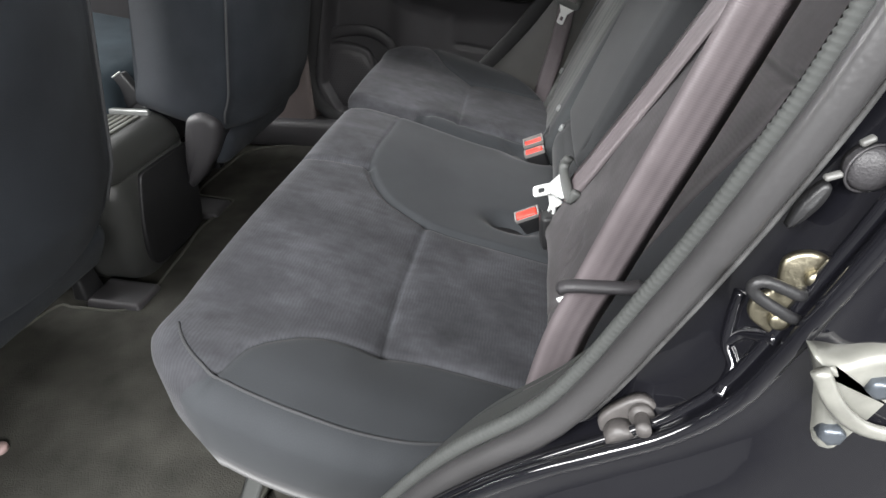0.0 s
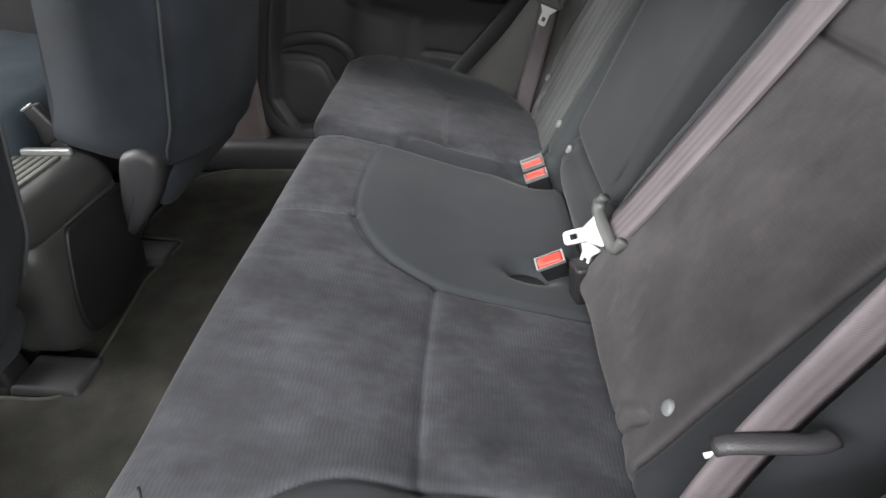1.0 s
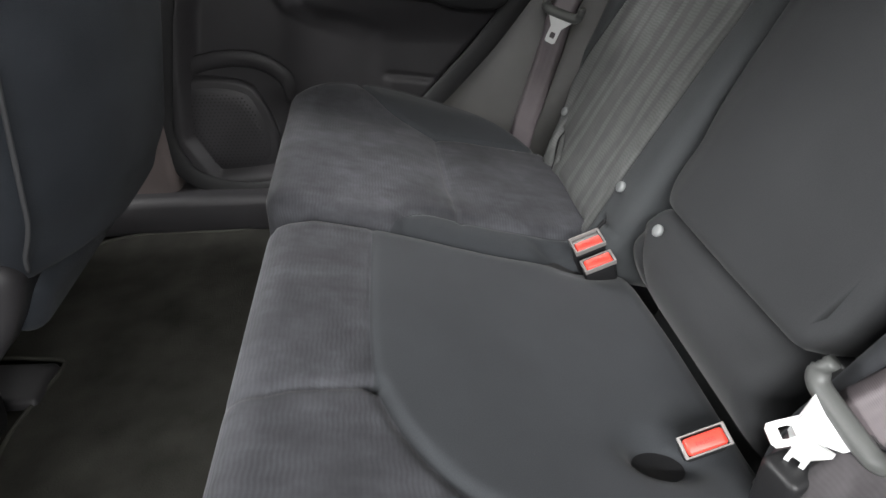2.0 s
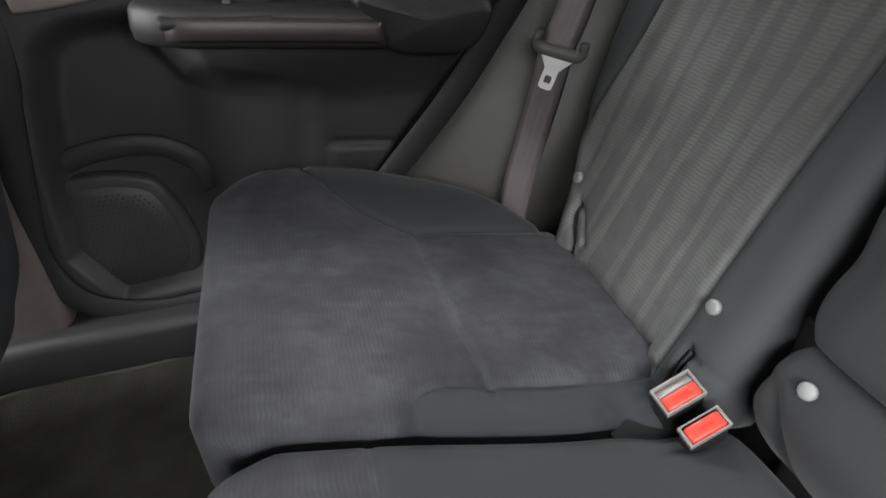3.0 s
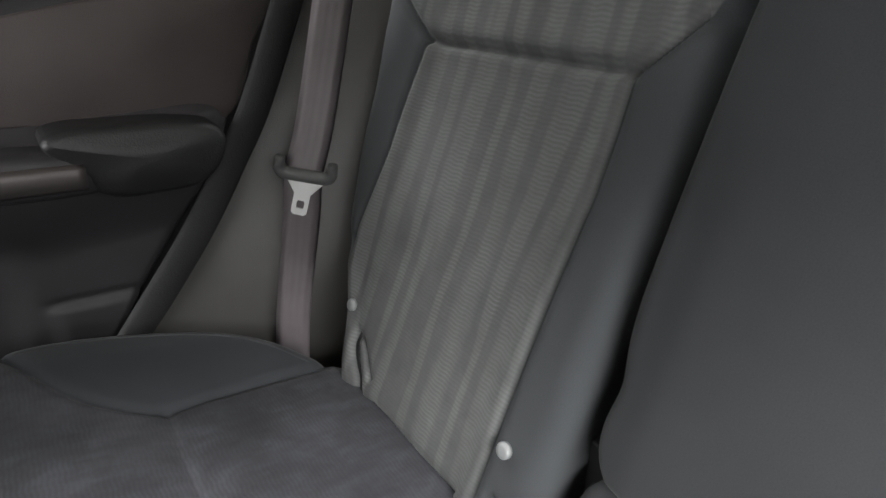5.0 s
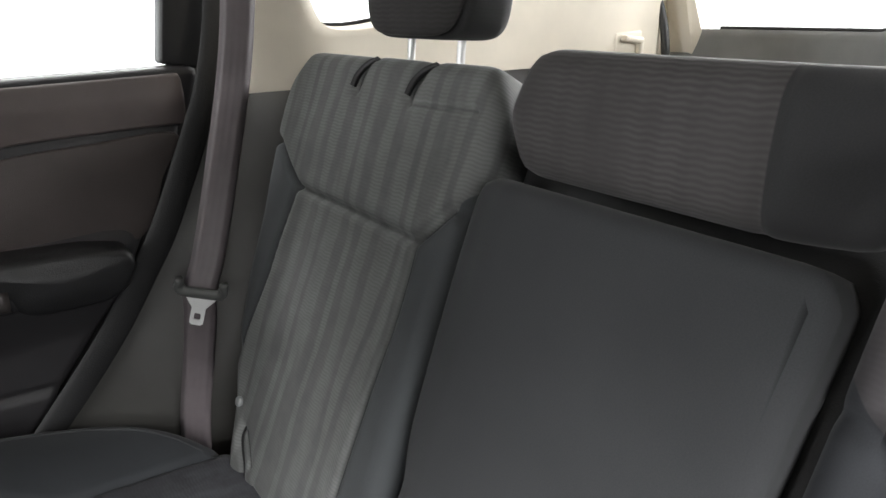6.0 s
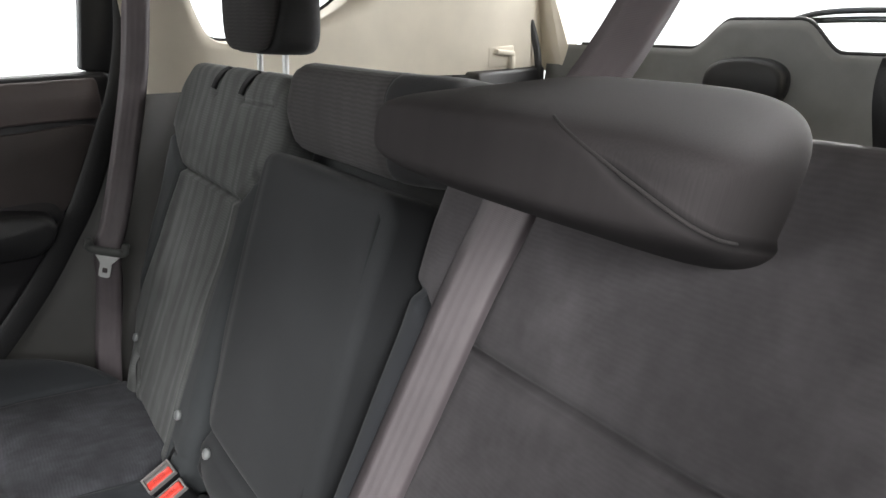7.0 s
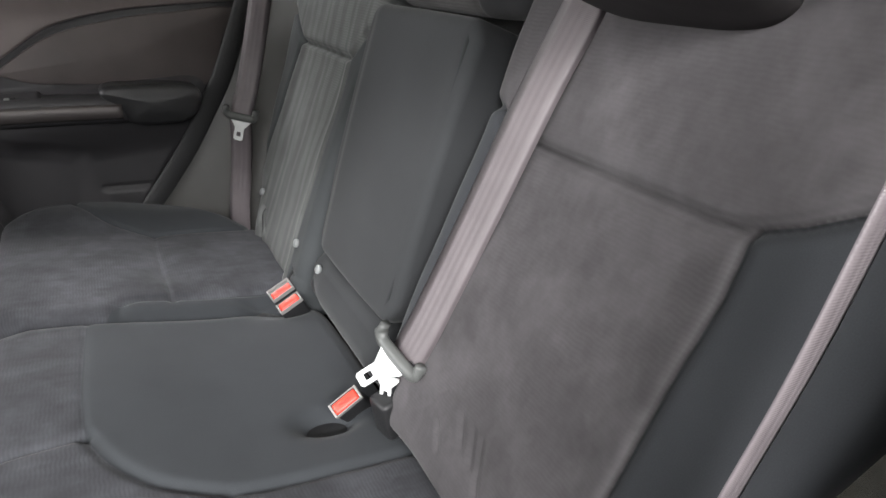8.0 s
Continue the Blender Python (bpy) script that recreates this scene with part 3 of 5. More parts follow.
POCKET2 = bk([(0.462, 0.333), (0.458, 0.321), (0.448, 0.307), (0.436, 0.294), (0.428, 0.280)])
FLAP2 = bk([(0.462, 0.333), (0.446, 0.333), (0.430, 0.320), (0.412, 0.294)])
CREASE_IN = bk([(0.191, 0.328), (0.172, 0.329), (0.156, 0.333)])


V3L = bk([(0.49, 0.20), (0.50, 0.32), (0.504, 0.42), (0.505, 0.52), (0.507, 0.58), (0.503, 0.629)])
LOW_OUT_L = V3L + bk([(0.53, 0.641), (0.56, 0.66), (0.61, 0.69), (0.75, 0.69), (0.75, 0.20)])
V2L = bk([(0.213, 0.20), (0.212, 0.40), (0.212, 0.50), (0.222, 0.627)])
LOW_IN_L = V2L + bk([(0.206, 0.637), (0.183, 0.655), (0.147, 0.69), (0.135, 0.712), (0.12, 0.73), (0.05, 0.73), (0.05, 0.20)])


CREASES = [bk(c) for c in ([(0.285, 0.372), (0.298, 0.386), (0.312, 0.392)], [(0.330, 0.378), (0.345, 0.352)], [(0.352, 0.374), (0.366, 0.345)], [(0.366, 0.372), (0.380, 0.342), (0.388, 0.330)], [(0.300, 0.350), (0.316, 0.328)])]


def back_h(U, V, sgn=1):
    v = V * sgn
    h = dent(seg_dist(U, v, V1 if sgn > 0 else V1L), 0.011, 0.0055) + dent(seg_dist(U, v, V2 if sgn > 0 else V2L), 0.006, 0.006) + dent(seg_dist(U, v, V3 if sgn > 0 else V3L), 0.005, 0.005)
    h += dent(seg_dist(U, v, YOKE), 0.003, 0.005)
    h += dent(seg_dist(U, v, FLAP2), 0.0035, 0.004) + dent(seg_dist(U, v, CREASE_IN), 0.003, 0.004)
    h += dent(seg_dist(U, v, POCKET), 0.010, 0.0045) + dent(seg_dist(U, v, POCKET2), 0.013, 0.0045)
    low = sstep(0.30, 0.10, U)
    ins = np.minimum(poly_sd(U, v, LOW_IN if sgn > 0 else LOW_IN_L), poly_sd(U, v, LOW_OUT if sgn > 0 else LOW_OUT_L))
    h += -(0.008 if sgn > 0 else 0.0045) * sstep(0.0, 0.035, ins) * (1 - sstep(0.30, 0.34, U))
    h += 0.003 * sstep(0.33, 0.40, U)
    h += 0.006 * low
    if sgn < 0:
        for line in CREASES:
            h += dent(seg_dist(U, v, line), 0.0028, 0.0045)
    if sgn > 0:
        h += dent(seg_dist(U, v, SLOT1), 0.008, 0.009) + dent(seg_dist(U, v, SLOT2), 0.008, 0.009)
        h -= 0.026 * (v - 0.2)
    else:
        h += 0.0037 - 0.05 * (U - 0.011)
    h += 0.0012 * np.sin(V * 47 + U * 13) * np.sin(U * 31 - V * 11)
    return h


B_OUT = soft([-0.12, -0.02, 0.05, 0.14, 0.27, 0.36, 0.42, 0.455, 0.487], [0.44, 0.475, 0.512, 0.54, 0.566, 0.580, 0.580, 0.573, 0.548])
B_OUT_L = soft([-0.12, -0.02, 0.05, 0.14, 0.27, 0.38, 0.44, 0.478, 0.500], [0.485, 0.515, 0.545, 0.575, 0.60, 0.605, 0.60, 0.575, 0.53])
bus_r = np.concatenate([np.linspace(-0.072, 0.464, 146), np.linspace(0.4665, 0.486, 9)])
bus = np.concatenate([np.linspace(-0.046, 0.475, 143), np.linspace(0.4775, 0.498, 9)])


def bolster_drop(U, V):
    return -(0.034 * sstep(0.235, 0.205, V) * (V > 0) + 0.014 * sstep(0.40, 0.43, V)) * sstep(0.09, -0.046, U)


bmask = lambda U, V: np.minimum(poly_sd(U, V, LOW_IN), poly_sd(U, V, LOW_OUT))
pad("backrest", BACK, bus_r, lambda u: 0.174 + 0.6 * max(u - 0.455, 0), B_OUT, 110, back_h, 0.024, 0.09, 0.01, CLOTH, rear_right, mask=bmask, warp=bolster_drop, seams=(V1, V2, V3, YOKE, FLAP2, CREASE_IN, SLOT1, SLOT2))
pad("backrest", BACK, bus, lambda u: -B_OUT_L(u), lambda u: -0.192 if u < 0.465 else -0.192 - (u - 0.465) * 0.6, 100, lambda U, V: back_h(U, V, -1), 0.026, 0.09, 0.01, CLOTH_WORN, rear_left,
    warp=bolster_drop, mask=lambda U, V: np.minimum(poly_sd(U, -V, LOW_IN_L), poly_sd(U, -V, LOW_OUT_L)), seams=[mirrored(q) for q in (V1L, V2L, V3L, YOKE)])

# centre: shell behind, armrest, lower roll, folded headrest
bm = rbox((0.56, 0.33, 0.06), 0.02, BACK @ pose(0.20, -0.01, -0.085))
part("back_shell", bm, BLACK, rear_left, "black recess behind the armrest")


def arm_h(U, V):
    return 0.006 * np.cos((V + 0.01) * 8) + 0.004 * np.cos((U - 0.22) * 6) + dent(seg_dist(U, V, ARM_SEAM), 0.003, 0.0035) - 0.006 * sstep(0.09, 0.125, V)


ARM = axes((0.253, 0, 0.35), (0.39, 0, 1), (0, 1, 0), (-1, 0, 0.39))
ARM_SEAM = [(0.03, -0.132), (0.10, -0.141), (0.30, -0.147), (0.40, -0.145)]
pad("armrest", ARM, np.linspace(0.036, 0.392, 90), interp([0.032, 0.060, 0.380, 0.395], [-0.124, -0.136, -0.145, -0.138]), soft([0.032, 0.045, 0.065, 0.10, 0.14, 0.20, 0.372, 0.387, 0.395], [0.102, 0.114, 0.118, 0.115, 0.123, 0.125, 0.123, 0.116, 0.108]), 70, arm_h, 0.014, 0.075, 0.004, CLOTH_PAD, rear_left, seams=(ARM_SEAM,))
PLEAT = [(-0.012, 0.122), (-0.035, 0.104), (-0.060, 0.090), (-0.095, 0.084)]
pad("lower_pad", BACK @ pose(0, 0, -0.010), np.linspace(-0.13, 0.0, 44), lambda u: -0.118, interp([-0.13, -0.03, 0.0], [0.102, 0.112, 0.108]), 70, lambda U, V: 0.014 - np.minimum(0.050 * ((U + 0.022) / 0.062) ** 2, 0.10) + dent(seg_dist(U, V, PLEAT), 0.008, 0.007) + 0.004 * sstep(0.10, 0.06, V), 0.022, 0.05, 0.0, CLOTH_PAD, rear_left)
CH = axes((0.432, 0.012, 0.723), (0.06, 0, 1), (0, 1, 0), (-1, 0, 0.06))
pad("centre_headrest", CH, np.linspace(0.026, 0.078, 26), interp([0.02, 0.05, 0.08], [-0.148, -0.168, -0.152]), interp([0.02, 0.05, 0.08], [0.088, 0.098, 0.086]), 100,
    lambda U, V: 0.006 * np.cos((U - 0.05) * 30) - 0.03 * sstep(-0.11, -0.19, V) + dent(np.abs(V + 0.104 - 0.05 * (U - 0.05)), 0.004, 0.005), 0.030, 0.07, 0.01, CLOTH_RIB, rear_left, mask=lambda U, V: V + 0.104 - 0.05 * (U - 0.05))


def slit(pts, parent):
    """A black strip laid on the cover for the shade inside a slit, with the drop of the bolster that it lies on."""
    line = [BACK @ Vector((u + float(bolster_drop(np.array(u), np.array(v))), v, float(back_h(np.array(u), np.array(v))) + 0.004)) for u, v in pts]
    sweep("slit", line, [(-0.0024, 0.0), (0.0, 0.0012), (0.0024, 0.0), (0.0, -0.006)], (0, 1, 0), BLACK, parent, "black strip for the shade in a cover slit", n=24)


slit(POCKET, rear_right)
# Black strips laid on the cover for the shade in the two post slots.
for y0 in (0.0, -0.113):
    sweep("slit", [(0.468, 0.380 + y0, 0.8045), (0.4605, 0.3955 + y0, 0.7975), (0.452, 0.4045 + y0, 0.786), (0.4445, 0.4070 + y0, 0.773)], [(-0.0026, 0.0), (0.0, 0.0015), (0.0026, 0.0), (0.0, -0.008)], (0.4, 1, 0.6), BLACK, rear_right, "black strip for the shade in a headrest post slot", n=24)
slit(POCKET2, rear_right)


def stud(y, z, parent, lift=0.0):
    o = BACK @ Vector(((z - 0.35) * 1.0966, y, lift))
    disc(o, (-1, 0, 0.45), 0.0075, 0.004, RIVET, "stud", parent, "small round grey stud", dome=0.2)


stud(0.484, 0.346, rear_right, -0.005)
stud(0.196, 0.346, rear_right, 0.0085)
stud(0.090, 0.346, rear_left, 0.004)
stud(-0.474, 0.359, rear_left, 0.006)
# armrest pivot
disc((0.312, 0.121, 0.425), (0, 1, 0), 0.0125, 0.010, PLASTIC, "pivot_cap", rear_left, "round grey pivot cap")


def headrest_mesh(name, parent, M, half, label="", cloth=None, split=None, wedge=0.12):
    """A rounded block headrest: wide at the top, narrower below, front face ribbed."""
    n, k = 72, 112
    verts, faces, uv, pn, sm = [], [], [], [], []
    for i in range(n + 1):
        a = -math.pi / 2 + math.pi * i / n
        sa, ca = math.sin(a), math.cos(a)
        z = half[2] * math.copysign(abs(sa) ** 0.36, sa)
        rad = abs(ca) ** 0.26
        tap = 1.0 + 0.10 * z / half[2]
        for j in range(k):
            b = 2 * math.pi * j / k
            cb, sb = math.cos(b), math.sin(b)
            x = half[0] * rad * math.copysign(abs(cb) ** 0.5, cb) * (1.0 - wedge * z / half[2])
            y = half[1] * rad * math.copysign(abs(sb) ** 0.5, sb) * tap
            verts.append(M @ Vector((x, y, z)))
            fade = 1.0
            g = -x / half[0] - 0.15 - 0.3 * (1 - z / half[2])
            if split:
                g = split(verts[-1]) / 0.05
                fade = float(sstep(-0.335, -0.455, verts[-1].y))
            q = 1 - 0.05 * math.exp(-(g / 0.09) ** 2)
            if split:
                q = 1 - fade * (0.034 * float(sstep(0.06, -0.10, g)) * math.exp(-(min(g + 0.1, 0) / 0.6) ** 2))
            verts[-1] = M @ Vector((x * q, y * q, z * q))
            uv.append((z, y))
            pn.append(g * 0.05)
            sm.append(abs(g) * 0.05 + 0.05 * (1 - fade))
    for i in range(n):
        for j in range(k):
            j2 = (j + 1) % k
            faces.append((i * k + j, i * k + j2, (i + 1) * k + j2, (i + 1) * k + j))
    ob = add(name, verts, faces, cloth or CLOTH_HEAD, parent, label)
    me = ob.data
    idx = np.zeros(len(me.loops), np.int32)
    me.loops.foreach_get("vertex_index", idx)
    lay = me.uv_layers.new(name="UVMap")
    lay.data.foreach_set("uv", np.array(uv)[idx].ravel())
    at = me.attributes.new("panel", "FLOAT", "POINT")
    at.data.foreach_set("value", np.array(pn, np.float32))
    at = me.attributes.new("seam", "FLOAT", "POINT")
    at.data.foreach_set("value", np.array(sm, np.float32))
    return ob


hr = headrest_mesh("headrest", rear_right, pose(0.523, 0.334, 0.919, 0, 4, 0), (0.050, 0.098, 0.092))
for y in (0.287, 0.381):
    sweep("post", [(0.511, y, 0.75), (0.515, y, 0.81), (0.523, y, 0.875)], ring(0.005), (0, 1, 0), CHROME, hr, "polished steel post", n=6)
FOLD_SEAM = Vector((0.3096, -0.4129, 0.840))
FOLD_N = (Vector((0.3052, -0.4686, 0.8165)) - FOLD_SEAM).cross(Vector((0.411, -0.474, 0.771)) - FOLD_SEAM).normalized()
if FOLD_N.y < 0:
    FOLD_N = -FOLD_N
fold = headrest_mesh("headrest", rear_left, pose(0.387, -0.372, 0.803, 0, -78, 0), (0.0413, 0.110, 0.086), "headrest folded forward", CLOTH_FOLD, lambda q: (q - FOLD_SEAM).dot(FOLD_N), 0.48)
# thin dark cord for the shade in that seam's crease, where the plane of the seam cuts the folded headrest
cut = []
for ed in fold.data.edges:
    p, q = (fold.data.vertices[i].co for i in ed.vertices)
    dp, dq = (p - FOLD_SEAM).dot(FOLD_N), (q - FOLD_SEAM).dot(FOLD_N)
    if dp * dq < 0:
        cut.append(p.lerp(q, dp / (dp - dq)))
mid = sum(cut, Vector()) / len(cut)
cut = sorted((p for p in cut if p.y < -0.40 and p.z > mid.z - 0.03 and p.x < 0.415), key=lambda p: p.x - p.y - p.z)
sweep("piping", [tuple(p) for p in cut[::5]], ring(0.0009, 0.0009, 8), tuple(FOLD_N), FOLD_SHADE, fold, "thin dark cord for the shade in the seam crease", n=90)
# release loop on the outer shoulder
sweep("release_loop", [(0.534, -0.495, 0.775), (0.526, -0.488, 0.81), (0.528, -0.481, 0.840), (0.538, -0.480, 0.858), (0.551, -0.484, 0.842), (0.552, -0.490, 0.775)], [(-0.010, -0.001), (0.010, -0.001), (0.010, 0.001), (-0.010, 0.001)], (0.3, 1, 0), BLACK, rear_left, "black webbing release loop", n=30)


ribbon("strap", [(-0.112, -0.575, 0.16), (-0.124, -0.60, 0.119), (-0.14, -0.615, 0.07), (-0.16, -0.62, 0.02)], (0.8, -0.6, 0), 0.034, SEAL_CLOTH, rear_left, "grey webbing strap under the cushion", 20)


# ---- belts and buckles ----
def tongue_plate(o, a, n, parent, scale=1.0):
    """Steel tongue: a T plate with a slot; a points to its tip, n is its face."""
    m = frame_from(o, a, n)
    outer = [(0.052, 0.0), (0.052, 0.007), (0.049, 0.011), (0.04, 0.0115), (0.03, 0.0115), (0.02, 0.0115), (0.012, 0.014), (0.004, 0.021), (0.0, 0.026), (-0.006, 0.026)]
    outer = outer + [(-0.006, 0.0)] + [(x, -y) for x, y in outer[::-1][:-1]]
    cx, hx, hy = 0.036, 0.006, 0.0055
    inner = []
    for x, y in outer:
        dx, dy = x - cx, y
        s = 1 / max(abs(dx) / hx, abs(dy) / hy, 1e-6)
        inner.append((cx + dx * s, dy * s))
    k = len(outer)
    verts, faces = [], []
    for z in (0.0014, -0.0014):
        verts += [m @ Vector((x * scale, y * scale, z)) for x, y in outer] + [m @ Vector((x * scale, y * scale, z)) for x, y in inner]
    for j in range(k):
        j2 = (j + 1) % k
        faces += [(j, j2, k + j2, k + j), (2 * k + j, 2 * k + j2, 3 * k + j2, 3 * k + j), (j, j2, 2 * k + j2, 2 * k + j), (k + j, k + j2, 3 * k + j2, 3 * k + j)]
    return add("tongue", verts, faces, CHROME, parent, "bright steel tongue with a square slot", smooth=False)


def grip_bar(o, a, n, parent, half=0.036):
    """Plastic loop that the webbing runs through: a flat bar with upturned ends."""
    m = frame_from(o, a, n)
    pts = [(0.020, -half, 0.004), (0.008, -half * 1.0, 0.002), (0.001, -half * 0.8, 0), (0.0, -half * 0.4, 0), (0.0, 0, 0), (0.0, half * 0.4, 0), (0.001, half * 0.8, 0), (0.008, half, 0.002), (0.020, half, 0.004)]
    pts = [m @ Vector((-x, y, z)) for x, y, z in pts]
    return sweep("grip", pts, ring(0.0085, 0.006, 10), tuple(m.to_3x3() @ Vector((1, 0, 0.05))), GRIP, parent, "grey plastic grip", n=40)


def belt(label, pts, side, width=0.047):
    b = thing("seat_belt", label, "seat belt", "rear seat belts")
    ribbon("webbing", pts, side, width, WEBBING, b, "", 90)
    return b


bR = belt("taupe webbing seat belt hanging by the far pillar", [(0.455, 0.629, 1.13), (0.411, 0.620, 0.95), (0.377, 0.614, 0.80), (0.331, 0.604, 0.66), (0.285, 0.589, 0.54), (0.259, 0.582, 0.485), (0.252, 0.591, 0.43), (0.240, 0.602, 0.36), (0.221, 0.604, 0.28), (0.207, 0.604, 0.20)], (1, -0.45, -0.2), 0.046)
grip_bar((0.257, 0.575, 0.484), (-0.10, 0.08, -0.5), (-0.5, -0.85, 0.1), bR, 0.031)
tongue_plate((0.256, 0.575, 0.478), (-0.12, 0.12, -0.5), (-0.5, -0.85, 0.1), bR, 0.86)
bC = belt("taupe webbing centre belt across the near backrest", [(0.230, -0.212, 0.27), (0.245, -0.211, 0.35), (0.281, -0.227, 0.43), (0.343, -0.240, 0.55), (0.396, -0.254, 0.66), (0.428, -0.264, 0.722), (0.463, -0.274, 0.785), (0.500, -0.288, 0.827), (0.527, -0.294, 0.858), (0.58, -0.298, 0.92), (0.74, -0.315, 1.13)], (0.2, -1, 0.05), 0.054)
grip_bar((0.244, -0.210, 0.377), (-0.35, 0.05, -0.35), (-0.8, -0.3, 0.5), bC)
tongue_plate((0.237, -0.207, 0.372), (-0.85, 0.1, -0.35), (-0.35, -0.5, 0.8), bC, 0.82)
tongue_plate((0.230, -0.208, 0.351), (-0.1, 0.05, -1), (-0.8, -0.6, 0.1), bC, 0.62)
part("latch", rbox((0.028, 0.034, 0.058), 0.006, frame_from((0.227, -0.210, 0.298), (1, 0.2, 0.2), (-0.1, 0, 1))), BLACK, bC, "black plastic latch")
bL = belt("taupe webbing seat belt over the near outer bolster", [(0.445, -0.605, 1.09), (0.375, -0.604, 0.86), (0.324, -0.603, 0.687), (0.300, -0.602, 0.607), (0.279, -0.598, 0.537), (0.259, -0.594, 0.467), (0.240, -0.598, 0.41), (0.226, -0.600, 0.33), (0.21, -0.605, 0.22)], (1, 0.12, -0.30), 0.040)
sweep("grip", [(0.229, -0.601, 0.464), (0.236, -0.603, 0.469), (0.258, -0.604, 0.471), (0.280, -0.604, 0.472), (0.292, -0.600, 0.472)], ring(0.0065, 0.005, 10), (0, 1, 0), PLASTIC, bL, "dark grey plastic grip", n=20)
sweep("tongue_edge", [(0.229, -0.595, 0.447), (0.236, -0.596, 0.451)], ring(0.0025, 0.0012, 10), (0, 0, 1), CHROME, bL, "steel tongue edge", n=4)
bL.location = (-0.012, 0.0, 0.013)


def buckle(o, wide, n, label, full=False):
    """Buckle: tapered black housing, a rim, a sloping mouth for the tongue and a red press button at its end."""
    b = thing("seat_belt_buckle", label, "buckle", "rear seat belt buckles")
    m = frame_from(o, wide, n)
    ky = 0.72 if full else 1.0
    part("housing", rbox((0.042, 0.027 * ky, 0.075), 0.006, m @ pose(0, 0, -0.041), 3, (1.0, 1.0)), BLACK, b)
    m = m @ Matrix.Diagonal((1, ky, 1, 1))
    o4 = [(-0.021, -0.0135), (0.021, -0.0135), (0.021, 0.0135), (-0.021, 0.0135)]
    i4 = [(-0.018, -0.0115), (0.018, -0.0115), (0.018, 0.0115), (-0.018, 0.0115)]
    verts = [m @ Vector((x, y, z)) for z, q in ((-0.006, o4), (0.002, o4), (0.002, i4), (-0.006, i4)) for x, y in q]
    faces = [(r * 4 + j, r * 4 + (j + 1) % 4, ((r + 1) % 4) * 4 + (j + 1) % 4, ((r + 1) % 4) * 4 + j) for r in range(4) for j in range(4)]
    rim = add("rim", verts, faces, RIM, b, "grey plastic rim", smooth=False)
    bv = rim.modifiers.new("round", "BEVEL")
    bv.width, bv.segments = 0.0009, 2
    if full:
        bt = part("button", rbox((0.0352, 0.0205, 0.008), 0.0035, m @ pose(0, -0.001, 0.0), 3), RED, b, "red press button")
    else:
        part("mouth", rbox((0.035, 0.011, 0.006), 0.001, m @ pose(0, 0.0065, -0.004, -28, 0, 0), 2), RIM, b, "grey slot for the tongue")
        bt = part("button", rbox((0.0352, 0.0135, 0.008), 0.0025, m @ pose(0, -0.0048, -0.001), 3), RED, b, "red press button")
    cv = bpy.data.curves.new("press", "FONT")
    cv.body, cv.size, cv.extrude, cv.align_x, cv.align_y = "PRESS", 0.0068, 0.0002, "CENTER", "CENTER"
    tx = new("press", cv)
    me = bpy.data.meshes.new_from_object(tx)
    bpy.data.objects.remove(tx)
    me.transform(m @ pose(0, -0.0015 if full else -0.0055, 0.0041 if full else 0.0031))
    me.materials.clear()
    me.materials.append(RED_DARK)
    word = new("lettering", me)
    word.parent = bt
    word["label"] = "embossed word PRESS"
    return b


buckle((0.195, 0.162, 0.289), (0.93, 0.05, 0.30), (-0.35, -0.25, 0.9), "black seat belt buckle with red button in the seat gap")
buckle((0.199, 0.127, 0.281), (0.93, 0.05, 0.30), (-0.35, -0.25, 0.9), "black seat belt buckle with red button in the seat gap", True)
buckle((0.191, -0.157, 0.293), (0.93, 0.05, 0.30), (-0.42, -0.45, 0.82), "black seat belt buckle with red button in a cushion pocket", True)


# ---- floor, mats, console, front seats ----
def slab(name, x0, x1, y0, y1, z0, z1, material, label, category, kind="", r=0.004, parent=None):
    ob = part(name, rbox((x1 - x0, y1 - y0, z1 - z0), r, pose((x0 + x1) / 2, (y0 + y1) / 2, (z0 + z1) / 2)), material, parent)
    if not parent:
        tagged(ob, label, category, "", kind)
    return ob


slab("floor", -1.9, 1.5, -0.72, 0.72, -0.06, 0.0, CARPET, "dark brown carpeted car floor", "floor", "structure")
slab("ground", -9, 6, -4.5, 6, -0.45, -0.40, FLOOR_HALL, "pale grey hall floor under the car", "ground", "structure")
# Unseen dark walls and roof, added so the black paint reflects dark.
slab("unseen_wall", -7.0, 7.0, -4.3, -4.2, -0.4, 3.2, UNSEEN_GREY, "unseen dark grey wall added beside the car for dark reflections", "wall", "structure", 0.01)
slab("unseen_roof", -7.0, 5.0, -4.3, -0.2, 3.2, 3.3, UNSEEN_GREY, "unseen dark grey roof added for dark reflections", "roof", "structure", 0.01)
slab("unseen_end", -7.1, -7.0, -4.3, 5.0, -0.4, 3.2, UNSEEN_GREY, "unseen dark grey end wall added for dark reflections", "wall", "structure", 0.01)
# Added black panel: stands for the shade in the gap under the backrests.
slab("seat_gap_shade", 0.30, 0.34, -0.50, 0.43, 0.0, 0.36, BLACK, "added black panel for the shade in the gap behind the rear cushions", "panel", "structure", 0.004)
slab("seat_riser", -0.10, 0.34, -0.60, 0.60, 0.0, 0.15, CARPET, "carpeted riser under the rear seats", "riser", "structure", 0.02)


mt = thing("floor_mat", "dark grey-brown carpet floor mat across the rear footwells", "floor mat")
